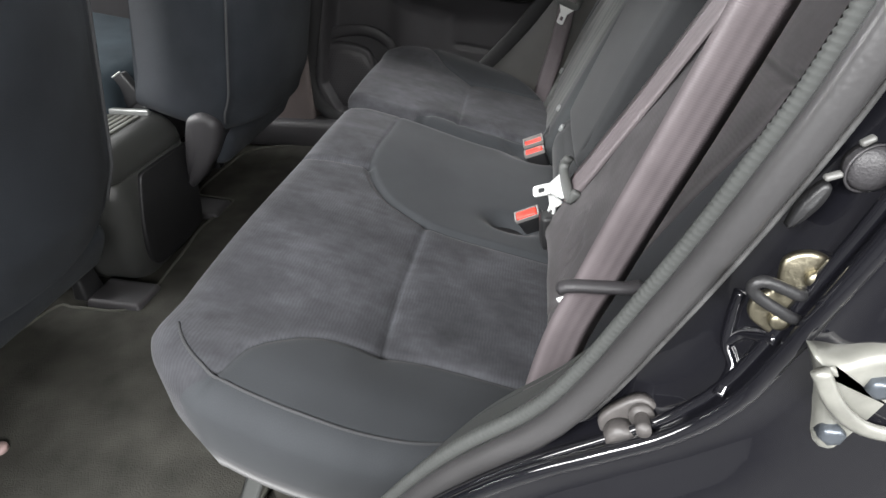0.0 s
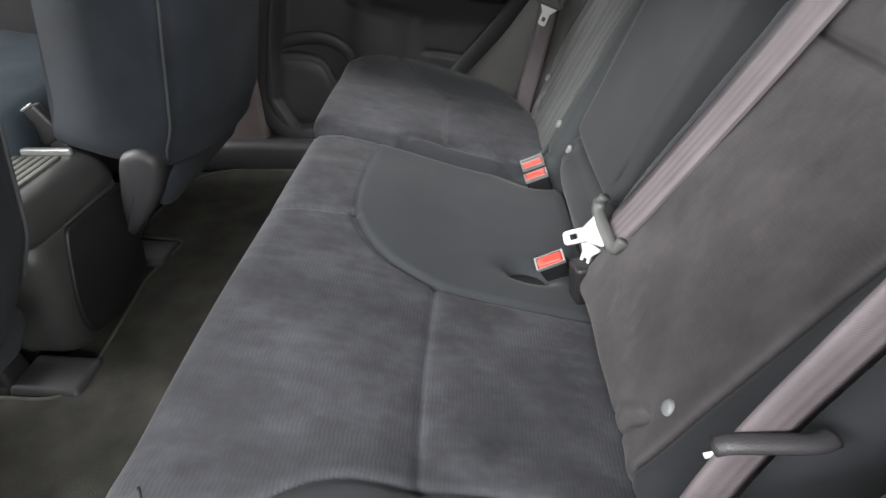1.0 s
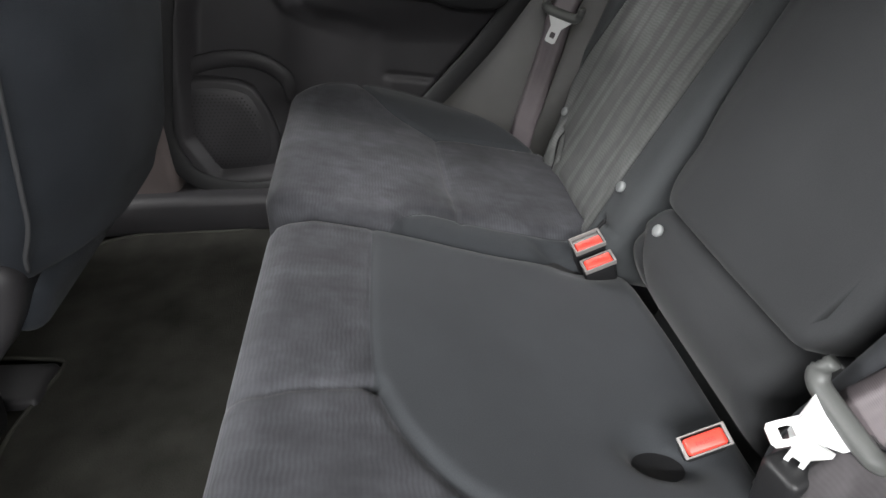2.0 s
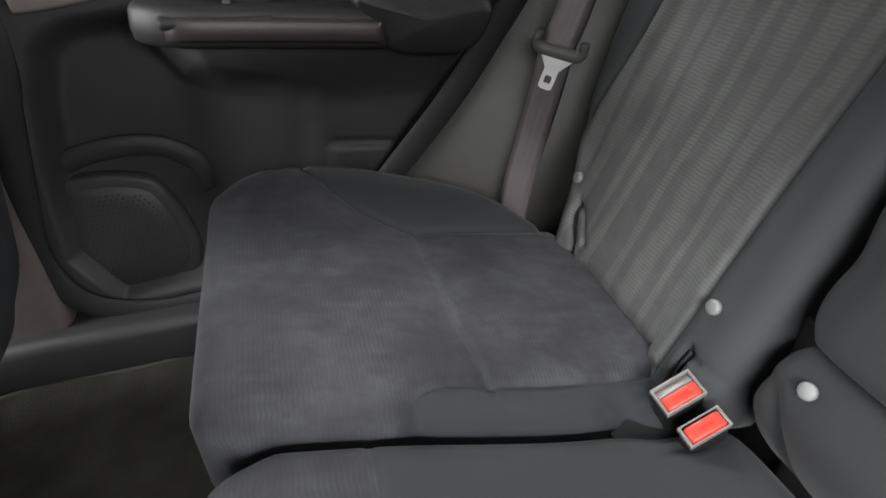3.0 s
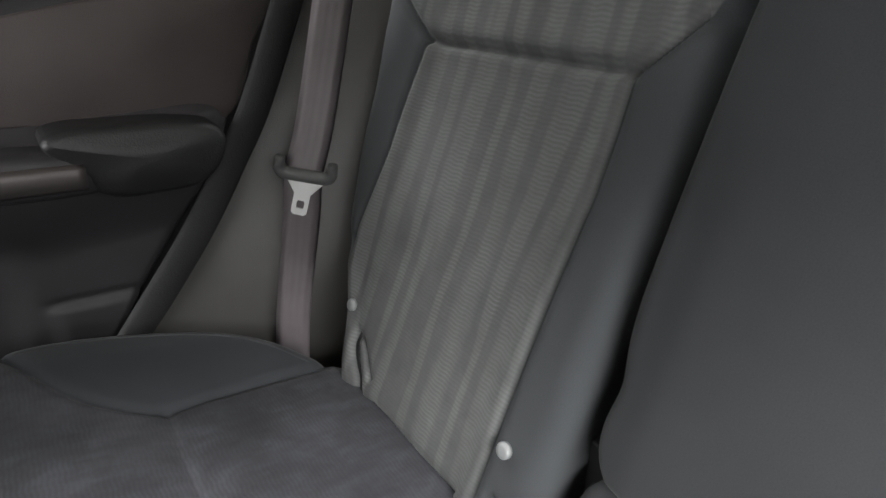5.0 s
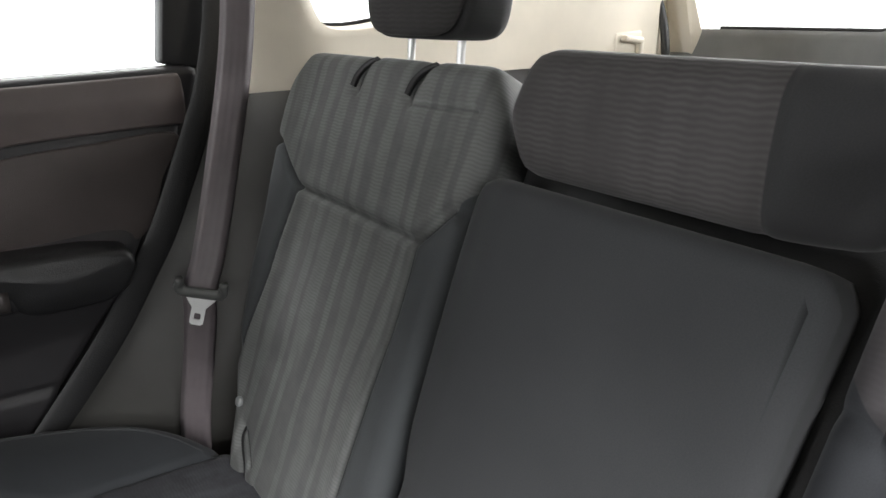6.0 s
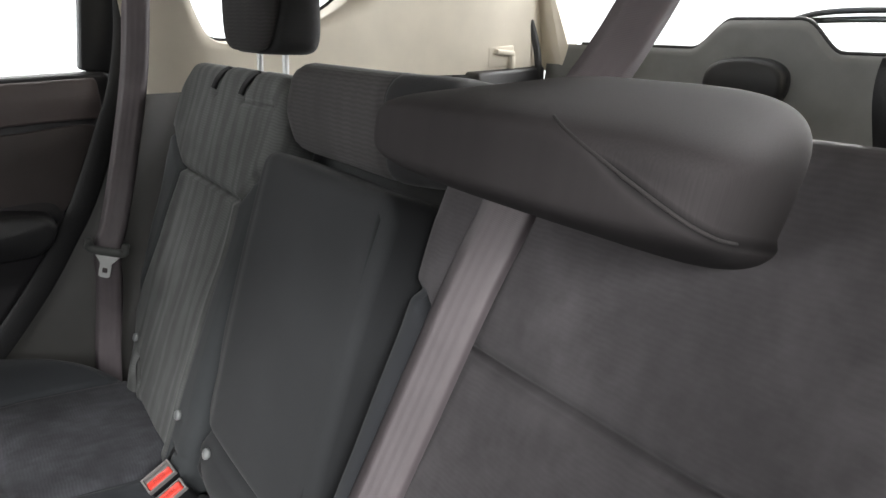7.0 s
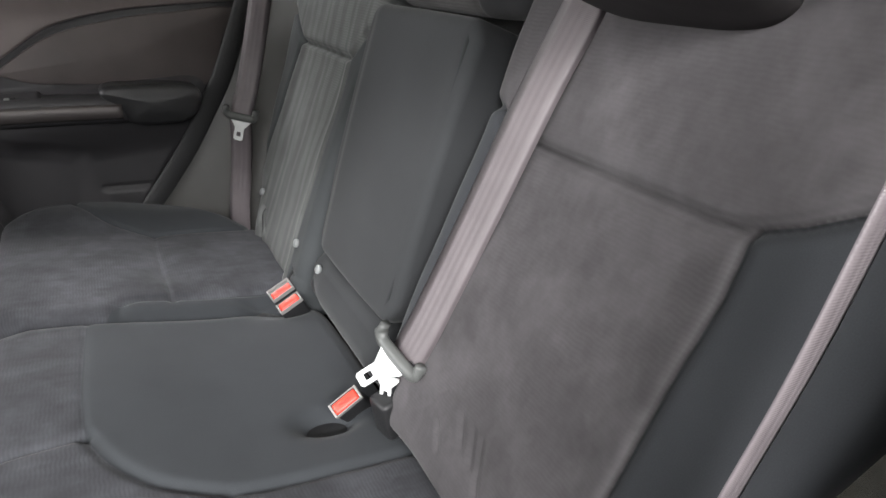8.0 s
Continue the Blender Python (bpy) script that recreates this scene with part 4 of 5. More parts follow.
MAT = spline([(-0.16, -0.69), (-0.45, -0.70), (-0.78, -0.69), (-0.80, -0.45), (-0.765, -0.20), (-0.723, -0.180), (-0.632, -0.179), (-0.599, -0.160), (-0.590, -0.105), (-0.597, -0.031), (-0.606, 0.064), (-0.616, 0.164), (-0.596, 0.281), (-0.607, 0.307), (-0.67, 0.318), (-0.72, 0.34), (-0.72, 0.50), (-0.70, 0.62), (-0.60, 0.685), (-0.40, 0.685), (-0.16, 0.685), (-0.15, 0.3), (-0.15, -0.3), (-0.16, -0.69)], 241)[:-1]
k = len(MAT)
verts = [(x, y, 0.0) for x, y in MAT] + [(x, y, 0.009) for x, y in MAT]
faces = [(j, (j + 1) % k, k + (j + 1) % k, k + j) for j in range(k)] + [tuple(range(k, 2 * k)), tuple(range(k))]
add("carpet_sheet", verts, faces, MAT_PILE, mt, smooth=False)
sweep("binding", [(x, y, 0.008) for x, y in list(MAT) + [MAT[0]]], ring(0.005, 0.0035, 8), (0, 0, 1), BINDING, mt, "stitched edge binding", n=400)

knob = thing("mat_fixing", "small dull pink round floor mat fixing", "fixing")
disc((-0.596, -0.518, 0.012), (0, 0, 1), 0.012, 0.008, KNOB, "button", knob)

con = thing("centre_console", "dark grey plastic centre console between the front seats", "console")


def ring_of(x1, y0, y1, z, r):
    """One level of the console: a long outline with rounded rear corners."""
    o = []
    for cx, cy, a0 in ((x1 - r, y1 - r, 0), (-1.18, y1 - r, 90), (-1.18, y0 + r, 180), (x1 - r, y0 + r, 270)):
        o += [(cx + r * math.cos(radians(a0 + 15 * i)), cy + r * math.sin(radians(a0 + 15 * i)), z) for i in range(7)]
    return o


def stack(name, levels, material, label=""):
    rows = [ring_of(*q) for q in levels]
    k = len(rows[0])
    return add(name, [q for o in rows for q in o], [(i * k + j, i * k + (j + 1) % k, (i + 1) * k + (j + 1) % k, (i + 1) * k + j) for i in range(len(rows) - 1) for j in range(k)] + [tuple(range((len(rows) - 1) * k, len(rows) * k))], material, con, label)


stack("body", [(-0.634, -0.060, 0.172, 0.0, 0.045), (-0.624, -0.080, 0.178, 0.03, 0.045), (-0.616, -0.092, 0.183, 0.11, 0.045), (-0.611, -0.096, 0.188, 0.20, 0.045), (-0.610, -0.096, 0.190, 0.243, 0.045), (-0.613, -0.094, 0.188, 0.246, 0.045)], CONSOLE)
stack("cap", [(-0.613, -0.094, 0.188, 0.2475, 0.045), (-0.609, -0.096, 0.190, 0.251, 0.045), (-0.611, -0.094, 0.188, 0.270, 0.045), (-0.618, -0.089, 0.184, 0.288, 0.045), (-0.630, -0.081, 0.177, 0.302, 0.043), (-0.648, -0.068, 0.166, 0.312, 0.036), (-0.656, -0.060, 0.158, 0.3135, 0.03)], CONSOLE, "rounded cap over the rear of the console")
PN = frame_from((-0.6115, 0.07, 0.13), (0, 1, 0), (1, 0, -0.05))
lozenge("rear_panel", [(-0.072, 0.112), (0.02, 0.110), (0.095, 0.104), (0.112, 0.09), (0.111, 0.0), (0.100, -0.09), (0.075, -0.106), (0.0, -0.112), (-0.085, -0.108), (-0.112, -0.085), (-0.118, -0.02), (-0.100, 0.06), (-0.085, 0.105)], PN, 0.02, 0.004, 0.003, BLACK, con, "near-black rear panel", n=90)
for i in range(13):
    part("lid_slat", rbox((0.0125, 0.165, 0.008), 0.003, pose(-0.668 - i * 0.0155, 0.036, 0.3145), 2), SLAT, con)
part("lid_rail", rbox((0.19, 0.012, 0.014), 0.004, pose(-0.745, 0.134, 0.3185), 3), CHROME_DULL, con, "bright rail beside the slatted lid")


def front_seat(y, inner, label):
    """A front seat from behind: flat back panel with piped edges, deep sides, cushion, hinge covers and floor rails. inner: +1 if the console lies on its +y side."""
    fs = thing("front_chair", label, "car seat", "front seats")
    fs.location = (0.0 if inner < 0 else -0.036, 0.0, 0.0)
    m = axes((-0.488, y, 0.243), (0.205, 0, 1), (0, 1, 0), (1, 0, -0.205))
    low = interp([0.04, 0.06, 0.12, 0.4, 0.68], [0.186, 0.195, 0.198, 0.203, 0.19])
    far = inner < 0

    def bulge(V):
        return 0.062 * (1 - np.abs(V / 0.21) ** (np.where(np.asarray(V) > 0, 5.0, 2.0) if far else 2.0))
    pad("backrest", m, np.linspace(0.05, 0.57, 56), lambda u: -low(u), low, 44,
        lambda U, V: bulge(V) - 0.018 * sstep(0.13, 0.04, U), 0.028, 0.18, 0.015, FRONT_CLOTH, fs)
    for s in (-1, 1):
        pts = [m @ Vector((u, s * (low(u) + 0.016), float(bulge(s * low(u))) - 0.0025 - 0.018 * float(sstep(0.13, 0.04, u)))) for u in np.linspace(0.05, 0.57, 22)]
        sweep("piping", pts, ring(0.0028, 0.0028, 8), (1, 0, 0), FRONT_PIPING, fs, "grey thin dark cord for the shade in the seam crease", n=60)
        o = [(-0.575, 0.280), (-0.560, 0.312), (-0.522, 0.324), (-0.494, 0.308), (-0.496, 0.272), (-0.525, 0.212), (-0.580, 0.146), (-0.596, 0.148), (-0.592, 0.21)]
        if s < 0 and inner < 0:
            lozenge("hinge_cover", o, axes((0, y - 0.222, 0), (1, 0, 0), (0, 0, 1), (0, -1, 0)), 0.05, 0.018, 0.004, PLASTIC, fs, "dark plastic hinge cover")
        part("rail", rbox((0.50, 0.035, 0.13), 0.006, pose(-0.99, y + s * 0.16, 0.065)), BLACK, fs, "black steel rail")
    part("lower_flap", rbox((0.10, 0.39, 0.10), 0.03, pose(-0.545, y, 0.235, 0, 28, 0), 4), FRONT_CLOTH, fs, "dark cloth flap under the back panel")
    part("seat_cushion", rbox((0.50, 0.50, 0.15), 0.05, pose(-0.98, y, 0.35, 0, 8, 0), 4), FRONT_BASE, fs, "blue-grey cloth seat cushion")
    part("seat_pan", rbox((0.42, 0.40, 0.10), 0.02, pose(-0.94, y, 0.21)), BLACK, fs, "black seat base")
    rail_y = y + (0.288 if inner > 0 else -0.108)
    rail_x = -0.602 if inner > 0 else -0.660
    cover = part("rail_cover", rbox((0.125, 0.09, 0.022), 0.008, pose(rail_x, rail_y, 0.012, 0, 3, 0), 3, (0.92, 0.9)), PLASTIC, fs, "dark plastic rail cover on the floor")
    part("upstand", rbox((0.035, 0.06, 0.075), 0.008, pose(rail_x - 0.078, rail_y - 0.005, 0.05), 3, (0.5, 0.8)), BLACK, cover)
    return fs


front_seat(0.360, -1, "dark charcoal cloth front passenger seat with piped back")
front_seat(-0.418, 1, "dark charcoal cloth driver seat with piped back")
fb = thing("front_buckle", "black front seat belt buckle on a stalk by the console", "buckle")
part("stalk", rbox((0.03, 0.010, 0.11), 0.004, pose(-0.705, 0.178, 0.315, 0, -30, 0)), BLACK, fb)
part("housing", rbox((0.05, 0.022, 0.07), 0.006, pose(-0.722, 0.181, 0.352, 0, -30, 0)), BLACK, fb)
part("release_edge", rbox((0.046, 0.004, 0.004), 0.0015, pose(-0.740, 0.172, 0.384, 0, -30, 0)), CHROME_DULL, fb, "pale edge of the buckle")


# ---- far side: door, pillars, sill ----
door = thing("rear_door", "closed far rear door with dark grey trim and taupe shoulder", "car door")
DM = axes((0, 0.745, 0), (0, 0, 1), (1, 0, 0), (0, -1, 0))
X_HI = interp([0.0, 0.06, 0.12, 0.2, 0.307, 0.404, 0.49, 0.555, 0.686, 0.759, 0.79], [-0.3, -0.25, -0.13, -0.04, 0.042, 0.125, 0.188, 0.232, 0.306, 0.342, 0.352])
X_LO = interp([0.06, 0.12, 0.2, 0.32, 0.44, 0.54, 0.79], [-0.40, -0.455, -0.485, -0.472, -0.445, -0.43, -0.41])
POCK = [(0.546, -0.30), (0.544, -0.261), (0.530, -0.250), (0.499, -0.245), (0.467, -0.224), (0.446, -0.178), (0.432, -0.112), (0.411, -0.068), (0.37, -0.057), (0.30, -0.073), (0.20, -0.09), (0.12, -0.27), (0.11, -0.42), (0.20, -0.465), (0.35, -0.447), (0.454, -0.426), (0.509, -0.406), (0.530, -0.386), (0.543, -0.355)]
SHOULDER = [(0.55, -0.5), (0.61, -0.17), (0.675, -0.05), (0.697, 0.075), (0.700, 0.185), (0.697, 0.31), (0.695, 0.4)]
INS = [(0.60, -0.16), (0.626, -0.123), (0.664, -0.043), (0.684, 0.078), (0.688, 0.187), (0.686, 0.314), (0.624, 0.281), (0.526, 0.213), (0.56, -0.001), (0.575, -0.10)]


def door_h(U, V):
    p = poly_sd(U, V, POCK)
    h = 0.018 * sstep(0.70, 0.74, U) + dent(seg_dist(U, V, SHOULDER), 0.004, 0.005)
    h += -0.040 * sstep(0.012, -0.030, p) * (1 - 0.85 * sstep(-0.26, -0.10, V))
    h += dent(np.abs(U - 0.329 + (V - 0.0) * 0.13), 0.004, 0.004) * sstep(-0.05, -0.03, V)
    h += 0.006 * sstep(0.329, 0.315, U + V * 0.13) * sstep(-0.06, -0.03, V)
    h += 0.036 * sstep(0.39, 0.50, U) * sstep(0.57, 0.535, U) * sstep(-0.235, -0.19, V) * sstep(0.24, 0.16, V) * sstep(-0.004, 0.03, p)
    return h


pad("trim_panel", DM, np.linspace(0.08, 0.775, 150), X_LO, X_HI, 150, door_h, 0.012, 0.055, 0.0, PLASTIC, door)
DX = axes((0, 0.742, 0), (1, 0, 0), (0, 0, 1), (0, -1, 0))
lozenge("insert", [(x, z) for z, x in INS], DX, 0.01, 0.004, 0.006, INSERT, door, "dark taupe padded insert", n=90)
pad("shoulder", axes((0, 0.744, 0), (1, 0, 0), (0, 0, 1), (0, -1, 0)), np.linspace(-0.40, 0.325, 90), soft([-0.45, -0.30, -0.17, -0.05, 0.075, 0.185, 0.335], [0.56, 0.575, 0.62, 0.683, 0.705, 0.708, 0.706]), lambda u: 0.772, 24, lambda U, V: 0.008 + 0.014 * sstep(0.69, 0.75, V), 0.006, 0.02, 0.0, PLASTIC_BROWN, door, "taupe plastic shoulder")
arm = [(0.030, -0.03), (0.030, 0.036), (0.027, 0.044), (0.020, 0.049), (0.0, 0.051), (-0.016, 0.048), (-0.022, 0.040), (-0.028, 0.020), (-0.030, -0.03)]
sweep("armrest", [(-0.236, 0.738, 0.540), (-0.216, 0.722, 0.537), (-0.19, 0.716, 0.534), (-0.06, 0.716, 0.521), (0.02, 0.716, 0.512), (0.05, 0.720, 0.509)], arm, (0, 0, 1), PLASTIC, door, "dark plastic armrest", n=40)
strip = [(0.018, 0.044), (0.017, 0.051), (0.012, 0.0545), (0.0, 0.0555), (-0.009, 0.0545), (-0.013, 0.051), (-0.011, 0.046)]
sweep("armrest_strip", [(-0.206, 0.719, 0.536), (-0.19, 0.716, 0.534), (-0.06, 0.716, 0.521), (0.040, 0.716, 0.5100)], strip, (0, 0, 1), TRIMSTRIP, door, "satin taupe trim strip", n=30)
sp = part("switch_panel", rbox((0.140, 0.062, 0.016), 0.0075, pose(-0.163, 0.692, 0.551, 24, 3, 0), 5), PLASTIC, door, "dark plastic switch panel")
part("recess", rbox((0.044, 0.020, 0.003), 0.001, pose(-0.158, 0.688, 0.5582, 24, 3, 0), 2), BLACK, sp, "black switch recess")
part("window_switch", rbox((0.010, 0.011, 0.006), 0.002, pose(-0.149, 0.687, 0.5590, 24, 3, 0), 2), CHROME_DULL, sp, "small bright window switch")
lozenge("elbow_pad", [(0.008, 0.553), (0.016, 0.562), (0.04, 0.564), (0.075, 0.560), (0.14, 0.553), (0.190, 0.541), (0.201, 0.520), (0.192, 0.499), (0.181, 0.484), (0.155, 0.471), (0.11, 0.472), (0.070, 0.477), (0.048, 0.488), (0.037, 0.511), (0.022, 0.530), (0.010, 0.543)], axes((0, 0.677, 0), (1, 0, 0), (0, 0, 1), (0, -1, 0)), 0.05, 0.012, 0.008, LEATHER, door, "black padded vinyl elbow rest", n=72)
# loudspeaker: housing, grille with rows of holes, brow above
SPK = [(-0.485, 0.24), (-0.470, 0.300), (-0.445, 0.322), (-0.385, 0.324), (-0.325, 0.308), (-0.304, 0.275), (-0.288, 0.23), (-0.280, 0.18), (-0.292, 0.13), (-0.34, 0.098), (-0.41, 0.098), (-0.46, 0.13), (-0.482, 0.18)]
DS = axes((0, 0.784, 0), (1, 0, 0), (0, 0, 1), (0, -1, 0))
spk = lozenge("speaker_housing", SPK, DS, 0.01, 0.016, 0.0, PLASTIC, door, "dark plastic loudspeaker surround", inset=0.010)
GR = [(-0.385 + (x + 0.385) * 0.83, 0.212 + (z - 0.212) * 0.83) for x, z in SPK]
lozenge("grille", GR, DS, 0.001, 0.017, 0.002, PLASTIC, spk, "perforated loudspeaker grille", inset=0.003)
gx, gz = np.meshgrid(np.arange(-0.48, -0.28, 0.0085), np.arange(0.09, 0.33, 0.0074))
gx = gx + 0.00425 * (np.arange(gx.shape[0]) % 2)[:, None]
keep = poly_sd(gx, gz, GR) < -0.010
verts, faces = [], []
for x, z in zip(gx[keep], gz[keep]):
    b0 = len(verts)
    verts += [(x + 0.0019 * math.cos(a), 0.7638, z + 0.0019 * math.sin(a)) for a in np.linspace(0, 2 * math.pi, 8, endpoint=False)]
    faces.append(tuple(range(b0, b0 + 8)))
add("perforation", verts, faces, HOLE_DARK, spk, "rows of small holes", smooth=False)
sweep("speaker_brow", [(-0.465, 0.782, 0.322), (-0.444, 0.779, 0.341), (-0.40, 0.776, 0.356), (-0.345, 0.774, 0.362), (-0.30, 0.776, 0.355), (-0.268, 0.779, 0.336), (-0.248, 0.783, 0.312), (-0.240, 0.787, 0.27)], ring(0.017, 0.007), (0, 0, 1), PLASTIC, door, "raised brow over the loudspeaker", n=40)
# window frame and glass
part("frame_post", rbox((0.065, 0.04, 0.40), 0.006, pose(0.384, 0.765, 0.98, 0, 12, 0)), BLACK, door, "black window frame post")
part("glass", rbox((0.85, 0.004, 0.42), 0.0, pose(-0.09, 0.775, 0.99)), GLASS, door, "clear side window").visible_shadow = False
sweep("door_seal", [(-0.42, 0.74, 0.9), (-0.44, 0.74, 0.535), (-0.46, 0.74, 0.44), (-0.488, 0.74, 0.318), (-0.507, 0.74, 0.22), (-0.482, 0.738, 0.135), (-0.418, 0.735, 0.095), (-0.317, 0.73, 0.085), (-0.16, 0.72, 0.12), (-0.02, 0.708, 0.22), (0.065, 0.702, 0.308), (0.15, 0.70, 0.404), (0.21, 0.70, 0.485), (0.258, 0.70, 0.555), (0.328, 0.702, 0.686), (0.364, 0.705, 0.759), (0.40, 0.715, 0.87), (0.42, 0.72, 1.0)], ring(0.008, 0.021, 16), (0, 1, 0), SEAL_GREY, None, "", n=140)
tagged(bpy.data.objects["door_seal"], "black rubber seal round the far door", "door seal", "", "structure")
slab("body_side_far", -1.0, 1.45, 0.79, 0.84, -0.3, 0.785, BLACK, "black far body side behind the door trim", "car body", "structure", 0.01)
slab("sill_trim", -1.0, -0.1, 0.685, 0.78, 0.0, 0.092, PLASTIC, "dark plastic sill trim below the far door", "sill", "structure", 0.02)
slab("pillar_trim", -0.66, -0.50, 0.72, 0.80, 0.05, 1.12, PLASTIC_BROWN, "taupe plastic centre pillar trim", "pillar", "structure", 0.02)

# lower rear quarter trim beside the seat: a bent sheet from the seal to the backrest
pts = []
xs, zs = np.linspace(0.0, 1.0, 24), np.linspace(0.12, 0.75, 30)
for z in zs:
    x_seal = float(np.interp(z, [0.12, 0.2, 0.307, 0.404, 0.49, 0.555, 0.686, 0.759], [-0.10, -0.01, 0.076, 0.160, 0.222, 0.268, 0.340, 0.376]))
    for s in xs:
        x = x_seal + s * (0.62 - x_seal)
        y = 0.70 - 0.085 * sstep(0.0, 0.55, s) - 0.02 * sstep(0.5, 0.2, z) * s
        pts.append((x, y, z))
faces = [(i * 24 + j, i * 24 + j + 1, (i + 1) * 24 + j + 1, (i + 1) * 24 + j) for i in range(29) for j in range(23)]
tagged(add("quarter_trim", pts, faces, PLASTIC_GREY), "grey plastic quarter trim beside the rear seat", "trim", "", "structure")

# ---- luggage space and roof ----
slab("cargo_side", 0.50, 1.40, 0.63, 0.71, 0.0, 0.745, BLACK, "black lower trim of the luggage space", "trim", "structure", 0.01)
slab("cargo_floor", 0.34, 1.45, -0.72, 0.72, 0.0, 0.25, CARPET, "dark carpeted luggage floor", "floor", "structure", 0.01)


HOLE = spline([(0.49, 0.93), (0.505, 0.875), (0.525, 0.838), (0.57, 0.829), (0.64, 0.834), (0.70, 0.847), (0.757, 0.869), (0.831, 0.907), (0.90, 0.97), (0.90, 1.04), (0.80, 1.06), (0.62, 1.06), (0.50, 1.05), (0.475, 1.0), (0.49, 0.93)], 73)[:-1]


def quarter_wall(sgn, label):
    """Cream side wall of the luggage space with a rounded quarter window through it."""
    w = thing("quarter_panel", label, "trim panel", "", "structure")
    c = np.array([0.69, 0.95])
    outer = []
    for x, z in HOLE:
        d = np.array([x, z]) - c
        k = min(((1.375 if d[0] > 0 else 0.375) - c[0]) / d[0] if abs(d[0]) > 1e-6 else 9, ((1.15 if d[1] > 0 else 0.735) - c[1]) / d[1] if abs(d[1]) > 1e-6 else 9)
        outer.append(c + d * k)
    # pull the nearest outline points into the four corners
    outer = np.array(outer)
    for cx, cz in ((0.375, 0.735), (1.375, 0.735), (1.375, 1.15), (0.375, 1.15)):
        i = int(np.argmin(np.hypot(outer[:, 0] - cx, outer[:, 1] - cz)))
        outer[i] = (cx, cz)
    low = outer[:, 1] < 0.74
    outer[low, 1] = np.interp(outer[low, 0], [0.375, 1.0, 1.375], [0.750, 0.737, 0.722])
    n = len(HOLE)
    hole = np.array(HOLE)
    verts, faces = [], []
    rows = []
    for t in np.linspace(0, 1, 9):
        rows.append(outer * (1 - t) + hole * t)

    def wy(x, z):
        return sgn * (0.612 - 0.06 * float(sstep(0.9, 1.375, x)) + 0.015 * float(sstep(0.55, 0.375, x)) - 0.05 * float(sstep(0.95, 1.15, z)))

    for row in rows:
        verts += [(x, wy(x, z), z) for x, z in row]
    for k, (s, dy) in enumerate(((0.985, 0.008), (0.96, 0.03), (0.955, 0.06))):
        row = c + (hole - c) * s
        verts += [(x, wy(x, z) + sgn * dy, z) for x, z in row]
    for k in range(11):
        for j in range(n):
            j2 = (j + 1) % n
            faces.append((k * n + j, k * n + j2, (k + 1) * n + j2, (k + 1) * n + j))
    add("wall", verts, faces, CREAM, w)
    row = c + (hole - c) * 0.955
    sweep("window_seal", [(x, wy(x, z) + sgn * 0.06, z) for x, z in list(row) + [row[0]]], ring(0.006, 0.006, 8), (0, 1, 0), SEAL_BLACK, w, "thin black window seal", n=120)
    g = add("glass", [(x, wy(x, z) + sgn * 0.064, z) for x, z in row], [tuple(range(n))], GLASS, w, "clear quarter window", smooth=False)
    g.visible_shadow = False
    return w


quarter_wall(1, "cream plastic luggage side panel with a quarter window")
quarter_wall(-1, "cream plastic luggage side panel on the near side")
for sg in (-1, 1):
    slab("gate_reveal", 1.36, 1.50, sg * 0.625 - 0.05, sg * 0.625 + 0.05, 0.72, 1.16, CREAM, "cream reveal between side panel and tailgate", "trim", "structure", 0.01)
slab("cargo_corner", 1.15, 1.41, 0.53, 0.66, 0.0, 0.738, BLACK, "black lower trim beside the tailgate", "trim", "structure", 0.01)
# shopping hook in the cream wall
hk = thing("cargo_hook", "cream plastic shopping hook on the luggage wall", "hook")
part("plate", rbox((0.085, 0.012, 0.055), 0.005, pose(1.262, 0.565, 0.770, 0, 0, -10)), CREAM, hk)
part("arm", rbox((0.06, 0.02, 0.014), 0.005, pose(1.267, 0.553, 0.780, 0, 8, -10)), CREAM, hk)
part("tip", rbox((0.014, 0.02, 0.04), 0.005, pose(1.292, 0.550, 0.757, 0, 0, -10)), CREAM, hk)

slab("cargo_side", 0.40, 1.40, -0.72, -0.64, 0.0, 0.735, BLACK, "black lower trim of the luggage space, near side", "trim", "structure", 0.01)

# tailgate
tg = thing("tailgate", "closed tailgate with dark grey trim and a wide rear window", "tailgate")


def gate_top(y):
    return 0.796 + 0.062 * float(sstep(0.135, 0.05, y)) * float(sstep(-0.175, -0.09, y))


verts, faces = [], []
ys, ss = np.linspace(-0.56, 0.56, 113), np.linspace(0, 1, 30)
for y in ys:
    zt = gate_top(y)
    for s in ss:
        z = 0.28 + s * (zt - 0.28)
        x = 1.40 + 0.05 * float(sstep(0.45, 0.79, z)) - 0.03 * float(sstep(0.70, 0.55, z))
        verts.append((x, y, z))
    verts.append((1.485, y, zt - 0.004))
k = 31
faces = [(i * k + j, i * k + j + 1, (i + 1) * k + j + 1, (i + 1) * k + j) for i in range(112) for j in range(k - 1)]
add("trim", verts, faces, GATE, tg, "dark grey plastic trim")
sweep("window_edge", [(1.462, y, gate_top(y) + 0.002) for y in np.linspace(-0.45, 0.45, 61)], ring(0.004, 0.004, 8), (1, 0, 0), SEAL_BLACK, tg, "black window edge", n=160)
lozenge("grab_recess", [(0.088 * math.copysign(abs(math.cos(t)) ** 0.8, math.cos(t)), 0.055 * math.copysign(abs(math.sin(t)) ** 0.8, math.sin(t))) for t in np.linspace(0, 2 * math.pi, 24, endpoint=False)], axes((1.425, -0.008, 0.730), (0, -1, 0), (0, 0, 1), (-1, 0, 0)), 0.03, 0.016, 0.006, BLACK, tg, "black rounded grab handle")
